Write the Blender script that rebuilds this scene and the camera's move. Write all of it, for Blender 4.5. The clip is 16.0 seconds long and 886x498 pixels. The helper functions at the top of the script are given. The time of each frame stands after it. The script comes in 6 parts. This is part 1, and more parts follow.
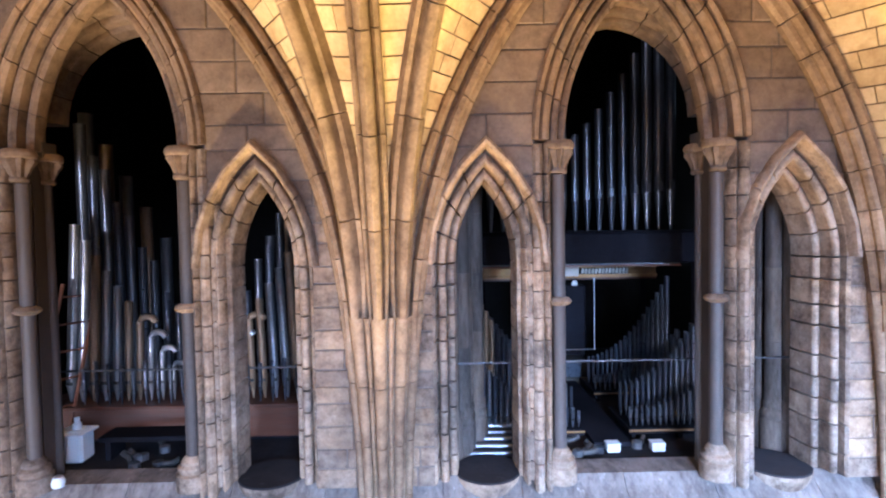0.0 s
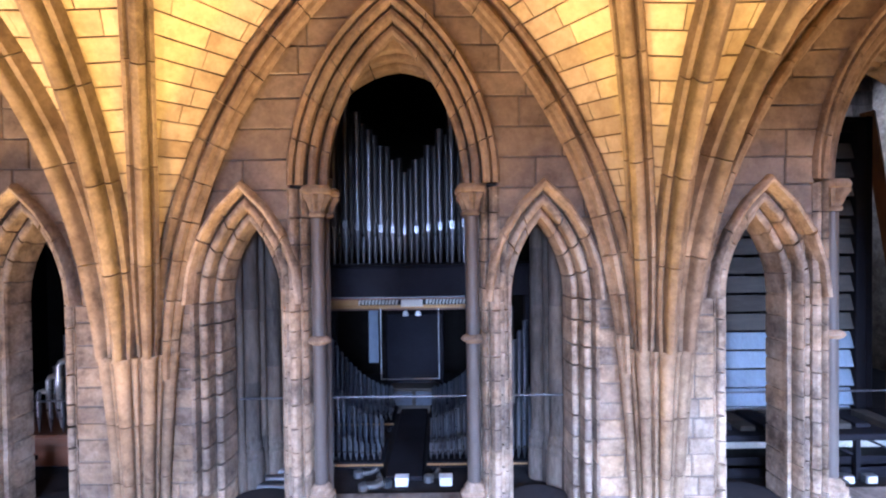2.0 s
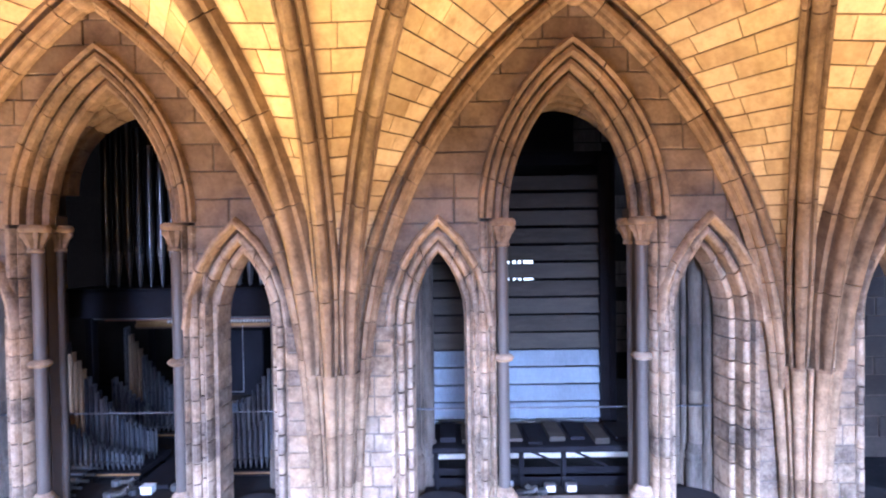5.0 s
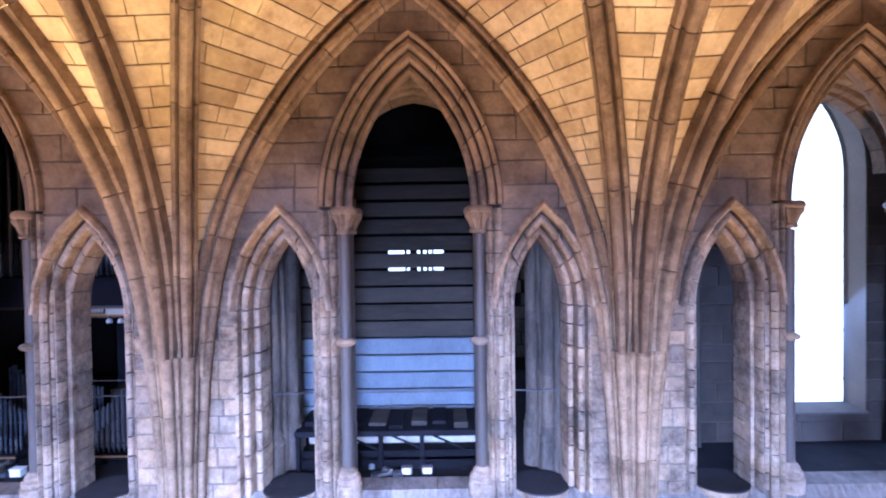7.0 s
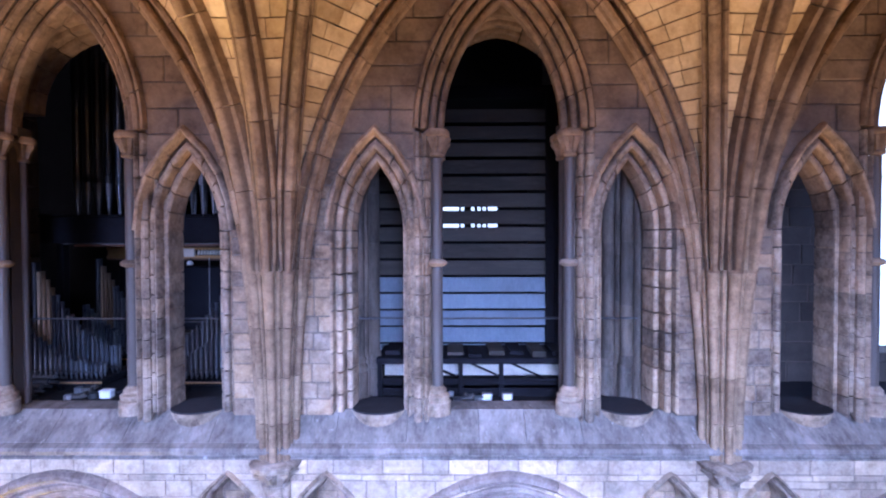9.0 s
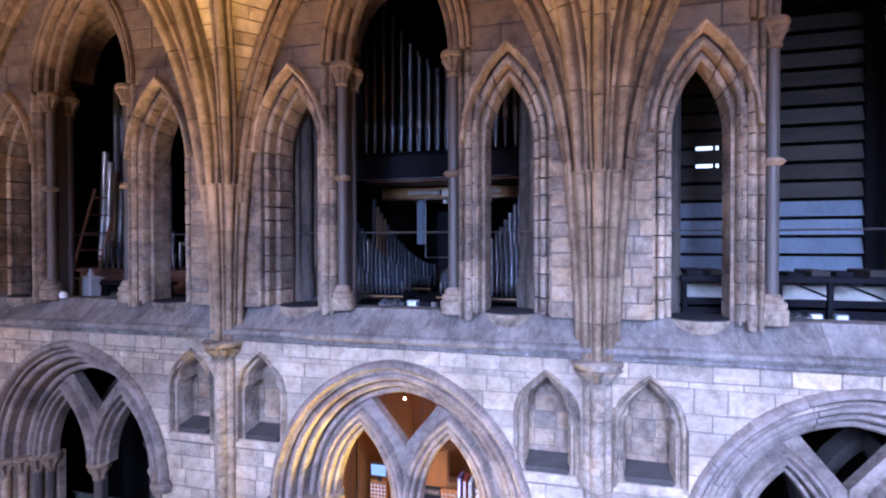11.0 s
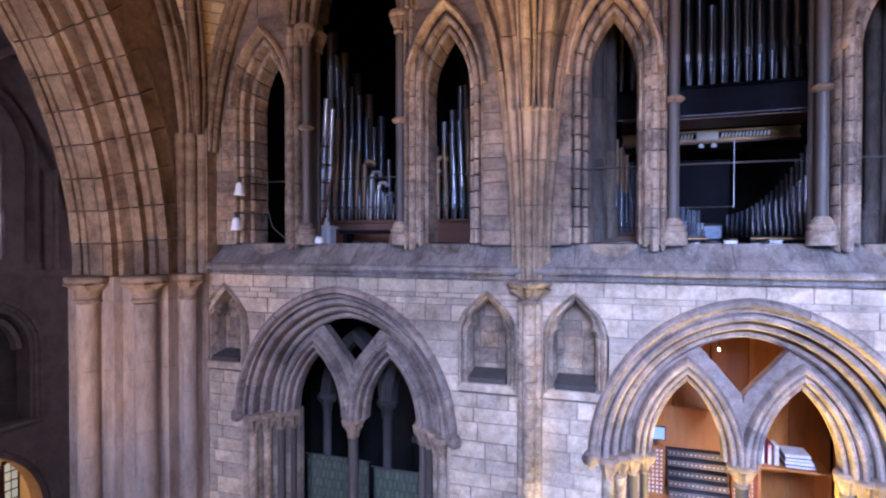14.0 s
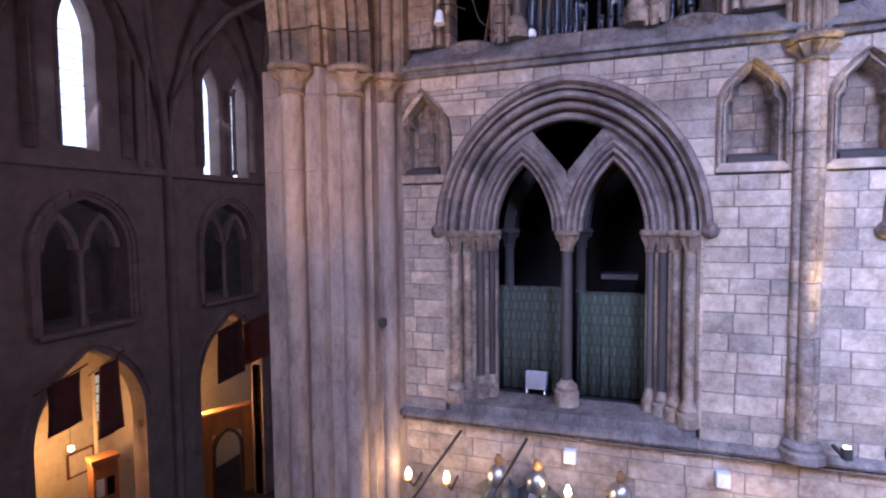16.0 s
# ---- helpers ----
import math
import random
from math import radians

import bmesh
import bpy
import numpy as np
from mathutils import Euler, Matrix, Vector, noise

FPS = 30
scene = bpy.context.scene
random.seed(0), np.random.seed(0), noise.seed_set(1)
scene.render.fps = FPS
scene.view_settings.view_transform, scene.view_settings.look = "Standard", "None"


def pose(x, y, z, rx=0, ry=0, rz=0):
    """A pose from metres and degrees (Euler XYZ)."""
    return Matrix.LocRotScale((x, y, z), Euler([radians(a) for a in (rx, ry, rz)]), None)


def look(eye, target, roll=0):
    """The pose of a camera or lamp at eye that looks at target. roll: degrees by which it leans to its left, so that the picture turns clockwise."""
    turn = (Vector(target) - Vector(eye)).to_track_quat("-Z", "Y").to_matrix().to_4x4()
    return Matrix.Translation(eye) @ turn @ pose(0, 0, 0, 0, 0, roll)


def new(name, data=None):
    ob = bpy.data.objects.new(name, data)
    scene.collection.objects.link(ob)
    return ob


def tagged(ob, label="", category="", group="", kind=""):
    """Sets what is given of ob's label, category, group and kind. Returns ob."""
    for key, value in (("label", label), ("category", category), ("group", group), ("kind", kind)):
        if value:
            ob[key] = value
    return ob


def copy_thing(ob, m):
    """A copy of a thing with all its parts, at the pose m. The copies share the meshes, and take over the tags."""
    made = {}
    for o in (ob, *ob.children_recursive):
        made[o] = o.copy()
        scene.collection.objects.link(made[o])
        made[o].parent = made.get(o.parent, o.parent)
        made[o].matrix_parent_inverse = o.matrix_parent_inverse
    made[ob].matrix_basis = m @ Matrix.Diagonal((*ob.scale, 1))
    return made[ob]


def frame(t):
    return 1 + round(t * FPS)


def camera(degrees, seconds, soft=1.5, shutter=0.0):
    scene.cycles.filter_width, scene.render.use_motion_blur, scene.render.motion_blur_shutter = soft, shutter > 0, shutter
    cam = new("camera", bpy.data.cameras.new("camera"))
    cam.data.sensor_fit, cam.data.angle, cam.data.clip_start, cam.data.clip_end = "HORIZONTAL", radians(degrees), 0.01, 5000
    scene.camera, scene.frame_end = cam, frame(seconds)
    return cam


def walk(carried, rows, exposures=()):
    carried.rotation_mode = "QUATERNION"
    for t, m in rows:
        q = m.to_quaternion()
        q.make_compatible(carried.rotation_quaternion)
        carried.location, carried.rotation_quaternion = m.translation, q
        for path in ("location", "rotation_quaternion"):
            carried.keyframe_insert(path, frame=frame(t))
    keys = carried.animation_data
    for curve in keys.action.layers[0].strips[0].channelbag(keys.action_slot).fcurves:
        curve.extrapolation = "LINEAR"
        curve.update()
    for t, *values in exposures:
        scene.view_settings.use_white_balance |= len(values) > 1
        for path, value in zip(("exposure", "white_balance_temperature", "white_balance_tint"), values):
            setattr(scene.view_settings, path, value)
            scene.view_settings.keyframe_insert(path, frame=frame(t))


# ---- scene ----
cam = camera(79.7, 16.0, soft=2.2)
PATH = [
    (0, (0.557, -5.124, 13.198), (0.576, -3.126, 13.123), -1.0),
    (0.5, (1.12, -5.044, 13.246), (1.144, -3.045, 13.185), -0.9),
    (1, (1.759, -5.092, 13.272), (1.797, -3.093, 13.237), -1.0),
    (1.5, (2.402, -5.137, 13.36), (2.416, -3.138, 13.329), -0.7),
    (2, (3.054, -5.296, 13.478), (3.059, -3.296, 13.444), -0.7),
    (2.5, (3.657, -5.424, 13.572), (3.66, -3.425, 13.54), -0.8),
    (3, (4.243, -5.515, 13.656), (4.239, -3.515, 13.625), -0.8),
    (3.5, (4.824, -5.608, 13.722), (4.822, -3.609, 13.688), -0.8),
    (4, (5.45, -5.705, 13.787), (5.446, -3.706, 13.748), -0.8),
    (4.5, (5.934, -5.787, 13.806), (5.926, -3.787, 13.77), -0.8),
    (5, (6.431, -5.884, 13.817), (6.429, -3.884, 13.782), -0.8),
    (5.2, (6.663, -5.922, 13.832), (6.662, -3.922, 13.794), -0.8),
    (7.3, (8.331, -6.078, 13.623), (8.326, -4.079, 13.583), -0.8),
    (7.5, (8.257, -6.085, 13.593), (8.25, -4.086, 13.553), -0.7),
    (8, (7.949, -6.114, 13.461), (7.942, -4.115, 13.419), -0.5),
    (8.2, (7.836, -6.122, 13.356), (7.829, -4.122, 13.308), -0.3),
    (9.4, (6.86, -6.33, 12.42), (6.81, -4.33, 12.375), -0.2),
    (10.3, (5.839, -6.567, 11.783), (5.542, -4.589, 11.742), -0.2),
    (10.5, (5.632, -6.58, 11.734), (5.219, -4.623, 11.696), -0.2),
    (11, (5.122, -6.584, 11.547), (4.585, -4.658, 11.524), -0.1),
    (11.5, (4.562, -6.593, 11.36), (3.991, -4.676, 11.337), -0.2),
    (12, (3.964, -6.613, 11.23), (3.366, -4.704, 11.207), -0.2),
    (12.5, (3.295, -6.656, 11.231), (2.683, -4.752, 11.206), -0.1),
    (13, (2.597, -6.73, 11.25), (1.975, -4.83, 11.224), -0.2),
    (13.5, (1.875, -6.922, 11.13), (1.248, -5.023, 11.109), -0.0),
    (14, (1.105, -7.078, 10.661), (0.479, -5.178, 10.635), 0.0),
    (14.5, (0.322, -7.179, 10.086), (-0.306, -5.28, 10.053), 0.1),
    (15, (-0.441, -7.24, 9.458), (-1.084, -5.347, 9.407), -0.1),
    (15.5, (-1.277, -7.348, 8.76), (-1.92, -5.456, 8.686), -0.2),
    (16, (-2.055, -7.499, 8.062), (-2.708, -5.612, 7.948), -0.6),
]
walk(cam, [(t, look(eye, target, roll)) for t, eye, target, roll in PATH],
     exposures=[(0, 0.42, 5250, 1), (0.7, 0.68, 5400, 3), (1.5, 0.42, 5550, 6), (2.5, 0.35, 5500, 7), (4.5, 0.68, 5550, 9), (5.2, 0.55, 5450, 11), (7.5, 0.03, 4950, 19), (8.2, -0.22, 5000, 21),
                (10.5, -0.48, 5250, 18), (11.8, -0.5, 5300, 17), (13, -0.15, 5300, 14), (14.5, -0.5, 5350, 21), (16, -0.45, 5400, 25)])

# ---------- world, light, exposure ----------
world = bpy.data.worlds.new("world")
scene.world = world
world.use_nodes = True
wn = world.node_tree.nodes
sky = wn.new("ShaderNodeTexSky")
sky.sky_type = "NISHITA"
sky.sun_disc = False
sky.sun_elevation = radians(35)
sky.sun_rotation = radians(200)
world.node_tree.links.new(sky.outputs[0], wn["Background"].inputs[0])
wn["Background"].inputs[1].default_value = 0.12


def area_lamp(name, eye, target, sx, sy, watts, colour):
    lamp = bpy.data.lights.new(name, "AREA")
    lamp.shape = "RECTANGLE"
    lamp.size, lamp.size_y, lamp.energy, lamp.color = sx, sy, watts, colour
    ob = new(name, lamp)
    ob.matrix_world = look(eye, target)
    return ob


def spot_lamp(name, eye, target, watts, colour, angle=80, size=0.08, blend=0.8):
    lamp = bpy.data.lights.new(name, "SPOT")
    lamp.energy, lamp.color, lamp.spot_size, lamp.spot_blend = watts, colour, radians(angle), blend
    lamp.shadow_soft_size = size
    ob = new(name, lamp)
    ob.matrix_world = look(eye, target)
    return ob


DAY = (0.54, 0.66, 1.0)
WARM = (1.0, 0.60, 0.26)
# daylight through the clerestory windows of the opposite wall
for wx, watts in ((-2.7, 150), (2.6, 820), (7.9, 1330), (13.2, 560)):
    lamp = area_lamp("daylight_panel", (wx, -9.62, 13.2), (wx, 0, 5.2), 1.9, 3.4, watts * 1.25, DAY)
    lamp.data.spread = radians(92)
# floodlights on top of the stalls, aimed up into the vault
for fx, watts in ((-3.4, 1000), (-0.9, 7800), (1.5, 5200), (4.2, 4100), (7.2, 4200), (10.4, 4400), (13.6, 4200)):
    spot_lamp("flood_lamp", (fx, -2.5, 4.6), (fx, -3.2, 16.2), watts, WARM, 52, blend=0.55)

# unseen warm fill, added to brighten the crossing pier and arch
spot_lamp("flood_lamp", (-4.4, -4.6, 4.6), (-6.2, -1.3, 12.5), 2000, WARM, 60, 0.5, 0.9)
# added pale fill that brightens the crossing pier; no window stands here
area_lamp("daylight_panel", (-4.9, -9.6, 9.0), (-6.0, -1.0, 7.0), 1.2, 3.0, 1600, (0.85, 0.78, 0.9))

# ---------- materials ----------
def node(nt, kind, **vals):
    n = nt.nodes.new("ShaderNode" + kind)
    for k, v in vals.items():
        n.inputs[k.replace("_", " ")].default_value = v
    return n


def link(nt, a, b):
    nt.links.new(a, b)


def ramp(nt, src, stops):
    r = nt.nodes.new("ShaderNodeValToRGB")
    while len(r.color_ramp.elements) < len(stops):
        r.color_ramp.elements.new(0.5)
    for e, (p, c) in zip(r.color_ramp.elements, stops):
        e.position, e.color = p, (*c, 1)
    link(nt, src, r.inputs[0])
    return r.outputs[0]


def mix(nt, fac, a, b, mode="MIX"):
    m = nt.nodes.new("ShaderNodeMix")
    m.data_type, m.blend_type = "RGBA", mode
    for sock, v in ((m.inputs[0], fac), (m.inputs[6], a), (m.inputs[7], b)):
        if isinstance(v, (int, float)):
            sock.default_value = v
        elif isinstance(v, tuple):
            sock.default_value = (*v, 1)
        else:
            link(nt, v, sock)
    return m.outputs[2]


def math_node(nt, op, a, b):
    m = nt.nodes.new("ShaderNodeMath")
    m.operation = op
    for sock, v in ((m.inputs[0], a), (m.inputs[1], b)):
        if isinstance(v, (int, float)):
            sock.default_value = v
        else:
            link(nt, v, sock)
    return m.outputs[0]


def noise_at(nt, pos, scale, detail=4.0, rough=0.6):
    n = node(nt, "TexNoise", Scale=scale, Detail=detail, Roughness=rough)
    link(nt, pos, n.inputs["Vector"])
    return n.outputs["Fac"]


def material(name, dark, light, rough=0.85, spread=0.5, stain=(0.1, 0.08, 0.07), stain_amount=0.45, grain=28.0, bump=0.35,
             metal=0.0, island=False, stretch=(1, 1, 1), pale=None, spec=0.4, warm=0.0, mottle=0.0):
    """Stone, wood or metal: two-scale variation, per-piece shade, stains and fine relief."""
    m = bpy.data.materials.new(name)
    m.use_nodes = True
    nt = m.node_tree
    bsdf = nt.nodes["Principled BSDF"]
    geo = nt.nodes.new("ShaderNodeNewGeometry")
    mp = node(nt, "Mapping")
    mp.inputs["Scale"].default_value = stretch
    link(nt, geo.outputs["Position"], mp.inputs["Vector"])
    pos = mp.outputs[0]
    if island:
        rnd = geo.outputs["Random Per Island"]
    else:
        rnd = nt.nodes.new("ShaderNodeObjectInfo").outputs["Random"]
    big = noise_at(nt, pos, 1.7, 5)
    fine = noise_at(nt, pos, grain, 6, 0.7)
    shade = math_node(nt, "ADD", math_node(nt, "MULTIPLY", rnd, spread), math_node(nt, "MULTIPLY", big, 1.1 - spread))
    shade = math_node(nt, "ADD", shade, math_node(nt, "MULTIPLY", math_node(nt, "SUBTRACT", fine, 0.5), 0.55))
    col = ramp(nt, shade, [(0.18, dark), (0.82, light)])
    blot = noise_at(nt, pos, 4.3, 6, 0.72)
    spots = ramp(nt, blot, [(0.5, (0, 0, 0)), (0.72, (1, 1, 1))])
    col = mix(nt, math_node(nt, "MULTIPLY", spots, stain_amount), col, stain)
    wide = ramp(nt, noise_at(nt, pos, 0.75, 5, 0.65), [(0.46, (0, 0, 0)), (0.66, (1, 1, 1))])
    col = mix(nt, math_node(nt, "MULTIPLY", wide, stain_amount * 0.75), col, stain)
    if pale:
        chips = ramp(nt, noise_at(nt, pos, 9.0, 7, 0.75), [(0.62, (0, 0, 0)), (0.74, (1, 1, 1))])
        col = mix(nt, math_node(nt, "MULTIPLY", chips, 0.75), col, pale)
    if mottle:
        lump = math_node(nt, "ADD", math_node(nt, "MULTIPLY", noise_at(nt, pos, 5.5, 8, 0.78), 0.65), math_node(nt, "MULTIPLY", noise_at(nt, pos, 1.3, 4, 0.6), 0.35))
        grime = ramp(nt, lump, [(0.38, (0.24, 0.205, 0.18)), (0.50, (0.72, 0.69, 0.66)), (0.61, (1.0, 1.0, 1.0))])
        col = mix(nt, mottle, col, grime, "MULTIPLY")
    if warm:
        patch = math_node(nt, "ADD", math_node(nt, "MULTIPLY", rnd, 0.3), math_node(nt, "MULTIPLY", noise_at(nt, pos, 2.6, 5, 0.65), 1.05))
        patch = ramp(nt, patch, [(0.45, (0, 0, 0)), (0.95, (1, 1, 1))])
        col = mix(nt, math_node(nt, "MULTIPLY", patch, warm), col, (1.0, 0.77, 0.52), "MULTIPLY")
    link(nt, col, bsdf.inputs["Base Color"])
    bsdf.inputs["Metallic"].default_value = metal
    bsdf.inputs["Specular IOR Level"].default_value = spec
    rr = math_node(nt, "ADD", rough - 0.12, math_node(nt, "MULTIPLY", fine, 0.24))
    link(nt, rr, bsdf.inputs["Roughness"])
    if bump:
        b = node(nt, "Bump", Strength=bump, Distance=0.02)
        h = math_node(nt, "ADD", math_node(nt, "MULTIPLY", fine, 0.5), blot)
        link(nt, h, b.inputs["Height"])
        link(nt, b.outputs[0], bsdf.inputs["Normal"])
    return m


def glowing(name, colour, strength):
    m = bpy.data.materials.new(name)
    m.use_nodes = True
    b = m.node_tree.nodes["Principled BSDF"]
    b.inputs["Base Color"].default_value = (*colour, 1)
    b.inputs["Emission Color"].default_value = (*colour, 1)
    b.inputs["Emission Strength"].default_value = strength
    return m


M_WALL = material("pale ashlar", (0.24, 0.185, 0.15), (0.66, 0.56, 0.46), spread=0.4, stain=(0.17, 0.13, 0.11), stain_amount=0.6, grain=18.0, bump=0.6, pale=(0.60, 0.56, 0.52), warm=0.5, mottle=0.7)
# Brown stone, darkened further because daylight fades towards the spandrels.
M_SPANDREL = material("brown spandrel stone", (0.17, 0.12, 0.09), (0.36, 0.275, 0.21), spread=0.3, stain=(0.08, 0.055, 0.045), mottle=0.6)
M_LOWARCH = material("purple-grey moulded stone", (0.13, 0.10, 0.09), (0.43, 0.36, 0.33), spread=0.3, stain=(0.06, 0.045, 0.045), pale=(0.48, 0.44, 0.43), warm=0.35, mottle=0.85)
M_QUOIN = material("grey brown quoin stone", (0.13, 0.095, 0.075), (0.64, 0.55, 0.47), spread=0.28, stain=(0.07, 0.05, 0.045), stain_amount=0.6, grain=16.0, bump=0.6, pale=(0.70, 0.66, 0.61), warm=0.7, mottle=0.95)
M_MOULD = material("brown moulded limestone", (0.19, 0.138, 0.105), (0.39, 0.30, 0.23), spread=0.25, stain=(0.09, 0.065, 0.055), warm=0.4, mottle=0.8)
M_RIB = material("tan rib stone", (0.17, 0.11, 0.07), (0.44, 0.32, 0.215), spread=0.3, stain=(0.09, 0.055, 0.04), stain_amount=0.5, pale=(0.5, 0.4, 0.29), mottle=0.8)
M_WEB = material("ochre vault stone", (0.38, 0.27, 0.14), (0.72, 0.58, 0.38), stain=(0.25, 0.14, 0.065), stain_amount=0.5, island=True, spread=0.45, grain=14, mottle=0.35)
M_JOINT = material("dark mortar", (0.035, 0.028, 0.024), (0.08, 0.065, 0.056), bump=0.2)
M_WEBJOINT = material("brown mortar", (0.09, 0.055, 0.03), (0.17, 0.11, 0.06), bump=0.2)
M_MORTAR = material("grey-brown mortar", (0.09, 0.07, 0.06), (0.19, 0.155, 0.135), bump=0.2)
M_PALEMORTAR = material("brown-grey weathered mortar", (0.13, 0.105, 0.09), (0.27, 0.225, 0.19), bump=0.2)
# Browner than the lower wall; weaker daylight up here is partly in the tone.
M_UPPER = material("brown-grey gallery ashlar", (0.16, 0.12, 0.10), (0.49, 0.405, 0.335), spread=0.4, stain=(0.10, 0.075, 0.065), stain_amount=0.6, grain=18.0, bump=0.6, pale=(0.55, 0.50, 0.45), warm=0.8, mottle=0.95)
# Stone for recessed places, darkened so that their shade lies in the colour.
M_RECESS = material("dark brown-grey recess stone", (0.025, 0.021, 0.02), (0.085, 0.072, 0.066), spread=0.3, stain=(0.03, 0.025, 0.025))
M_MARBLE = material("dark polished marble", (0.04, 0.033, 0.031), (0.105, 0.086, 0.078), rough=0.5, stain_amount=0.2, bump=0.1)
M_SILL = material("weathered sill stone", (0.10, 0.088, 0.085), (0.34, 0.30, 0.28), spread=0.2, stain=(0.07, 0.06, 0.06), stain_amount=0.6, grain=16.0, bump=0.6, pale=(0.78, 0.75, 0.72), stretch=(1.6, 0.8, 0.8), mottle=0.8)
# Near-black on purpose: the deep shade behind the openings is put into this stone.
M_DARKSTONE = material("near-black gallery stone", (0.007, 0.0065, 0.0065), (0.022, 0.02, 0.019), spec=0.08, stain=(0.008, 0.007, 0.007))
# Streaky pier stone; its low base also carries the shade inside the gallery.
M_BACKPIER = material("darkened gallery pier stone", (0.05, 0.043, 0.04), (0.23, 0.20, 0.185), warm=0.5, stretch=(1.4, 1.4, 0.35), spread=0.3, stain=(0.06, 0.055, 0.055), mottle=0.9)
# Base close to black: the gallery's want of light is put into the floor.
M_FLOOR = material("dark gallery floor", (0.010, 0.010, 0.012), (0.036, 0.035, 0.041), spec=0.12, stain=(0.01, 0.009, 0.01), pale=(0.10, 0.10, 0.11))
M_PIER = material("purple-grey pier stone", (0.27, 0.215, 0.19), (0.47, 0.39, 0.34), stain=(0.12, 0.09, 0.08), spread=0.2, stretch=(1, 1, 0.35), warm=0.4, mottle=0.7)
# A darker copy of the choir stone; the transept's dim light is in it.
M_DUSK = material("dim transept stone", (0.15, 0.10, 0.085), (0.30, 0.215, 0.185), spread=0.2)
M_TIN = material("tarnished pipe metal", (0.075, 0.08, 0.095), (0.22, 0.23, 0.26), rough=0.32, metal=0.85, stain=(0.10, 0.09, 0.085), stain_amount=0.4, bump=0.05, spread=0.6)
M_SILVER = material("worn silvery pipe metal", (0.30, 0.31, 0.33), (0.56, 0.57, 0.60), rough=0.34, metal=0.85, stain=(0.16, 0.12, 0.09), stain_amount=0.4, bump=0.05, spread=0.6)
# Paler than the pipe bodies: the windows' glint on the lips is coloured in.
M_LIP = material("pale pipe mouth metal", (0.13, 0.14, 0.16), (0.26, 0.27, 0.30), rough=0.36, metal=0.9, stain_amount=0.2, bump=0.05, spread=0.6)
M_BLUEPIPE = material("blue-grey pipe metal", (0.05, 0.058, 0.08), (0.17, 0.187, 0.23), rough=0.3, metal=0.8, bump=0.05, spread=0.6)
M_DULL = material("dark lead pipe metal", (0.045, 0.05, 0.058), (0.145, 0.15, 0.165), rough=0.45, metal=0.7, bump=0.05, spread=0.6)
M_BRASSY = material("brown stained pipe metal", (0.16, 0.10, 0.06), (0.36, 0.25, 0.16), rough=0.5, metal=0.5, bump=0.05, spread=0.6)
M_WOOD = material("red-brown organ wood", (0.06, 0.021, 0.012), (0.16, 0.058, 0.03), rough=0.5, stretch=(0.3, 3, 3), bump=0.1)
M_OAK = material("orange oak panelling", (0.26, 0.085, 0.018), (0.50, 0.20, 0.045), rough=0.5, stretch=(3, 3, 0.4), bump=0.1)
# Blacker than any paint: organ-chamber shade is included in the base colour.
M_BLACKWOOD = material("near-black wood", (0.005, 0.005, 0.007), (0.014, 0.014, 0.019), rough=0.75, bump=0.1, spec=0.06, stain=(0.006, 0.005, 0.005))
M_GILT = material("gilded wood", (0.20, 0.10, 0.035), (0.42, 0.24, 0.09), rough=0.45, metal=0.5, bump=0.05)
M_GOLD = material("bright gilded metal", (0.42, 0.25, 0.06), (0.75, 0.50, 0.16), rough=0.35, metal=0.7, bump=0.05)
M_GILTPALE = material("pale bone inlay", (0.34, 0.31, 0.27), (0.52, 0.48, 0.42), rough=0.5, bump=0.0)
# On the lower shutters this pale blue is painted-in daylight.
M_PALEBOARD = material("pale board and daylit shutters", (0.075, 0.095, 0.13), (0.23, 0.27, 0.33), rough=0.7, bump=0.1, stain=(0.12, 0.15, 0.20), stretch=(1.2, 1, 0.4))
# Kept dark so that the upper shutters look shaded.
M_SLAT = material("dark grey swell board", (0.025, 0.023, 0.021), (0.07, 0.064, 0.058), rough=0.8, stretch=(0.5, 3, 3), bump=0.15, spec=0.15)
M_GREEN = material("grey-green patterned cloth", (0.02, 0.03, 0.022), (0.085, 0.10, 0.07), rough=0.95, bump=0.3)
def weave(m):
    """Pale woven blocks in rows over the cloth."""
    nt = m.node_tree
    bsdf = nt.nodes["Principled BSDF"]
    base = bsdf.inputs["Base Color"].links[0].from_socket
    geo = nt.nodes.new("ShaderNodeNewGeometry")
    turn = node(nt, "Mapping")
    turn.inputs["Rotation"].default_value = (radians(90), 0, 0)
    link(nt, geo.outputs["Position"], turn.inputs["Vector"])
    brick = node(nt, "TexBrick", Scale=1.0, Mortar_Size=0.022, Brick_Width=0.085, Row_Height=0.16, Color1=(0.11, 0.12, 0.085, 1), Color2=(0.05, 0.06, 0.042, 1), Mortar=(0.025, 0.033, 0.024, 1))
    link(nt, turn.outputs[0], brick.inputs["Vector"])
    link(nt, mix(nt, 0.45, base, brick.outputs["Color"]), bsdf.inputs["Base Color"])
weave(M_GREEN)
M_WHITE = material("white plastic", (0.62, 0.64, 0.68), (0.80, 0.82, 0.85), rough=0.5, bump=0.05, stain_amount=0.15, stain=(0.4, 0.38, 0.35))
M_BLACK = material("black metal", (0.012, 0.012, 0.013), (0.04, 0.04, 0.04), rough=0.5, bump=0.05)
M_STEEL = material("grey steel", (0.30, 0.31, 0.33), (0.5, 0.5, 0.52), rough=0.35, metal=0.9, bump=0.05)
M_CLOTH = material("dark red banner cloth", (0.045, 0.012, 0.012), (0.14, 0.035, 0.03), rough=0.9, bump=0.2)
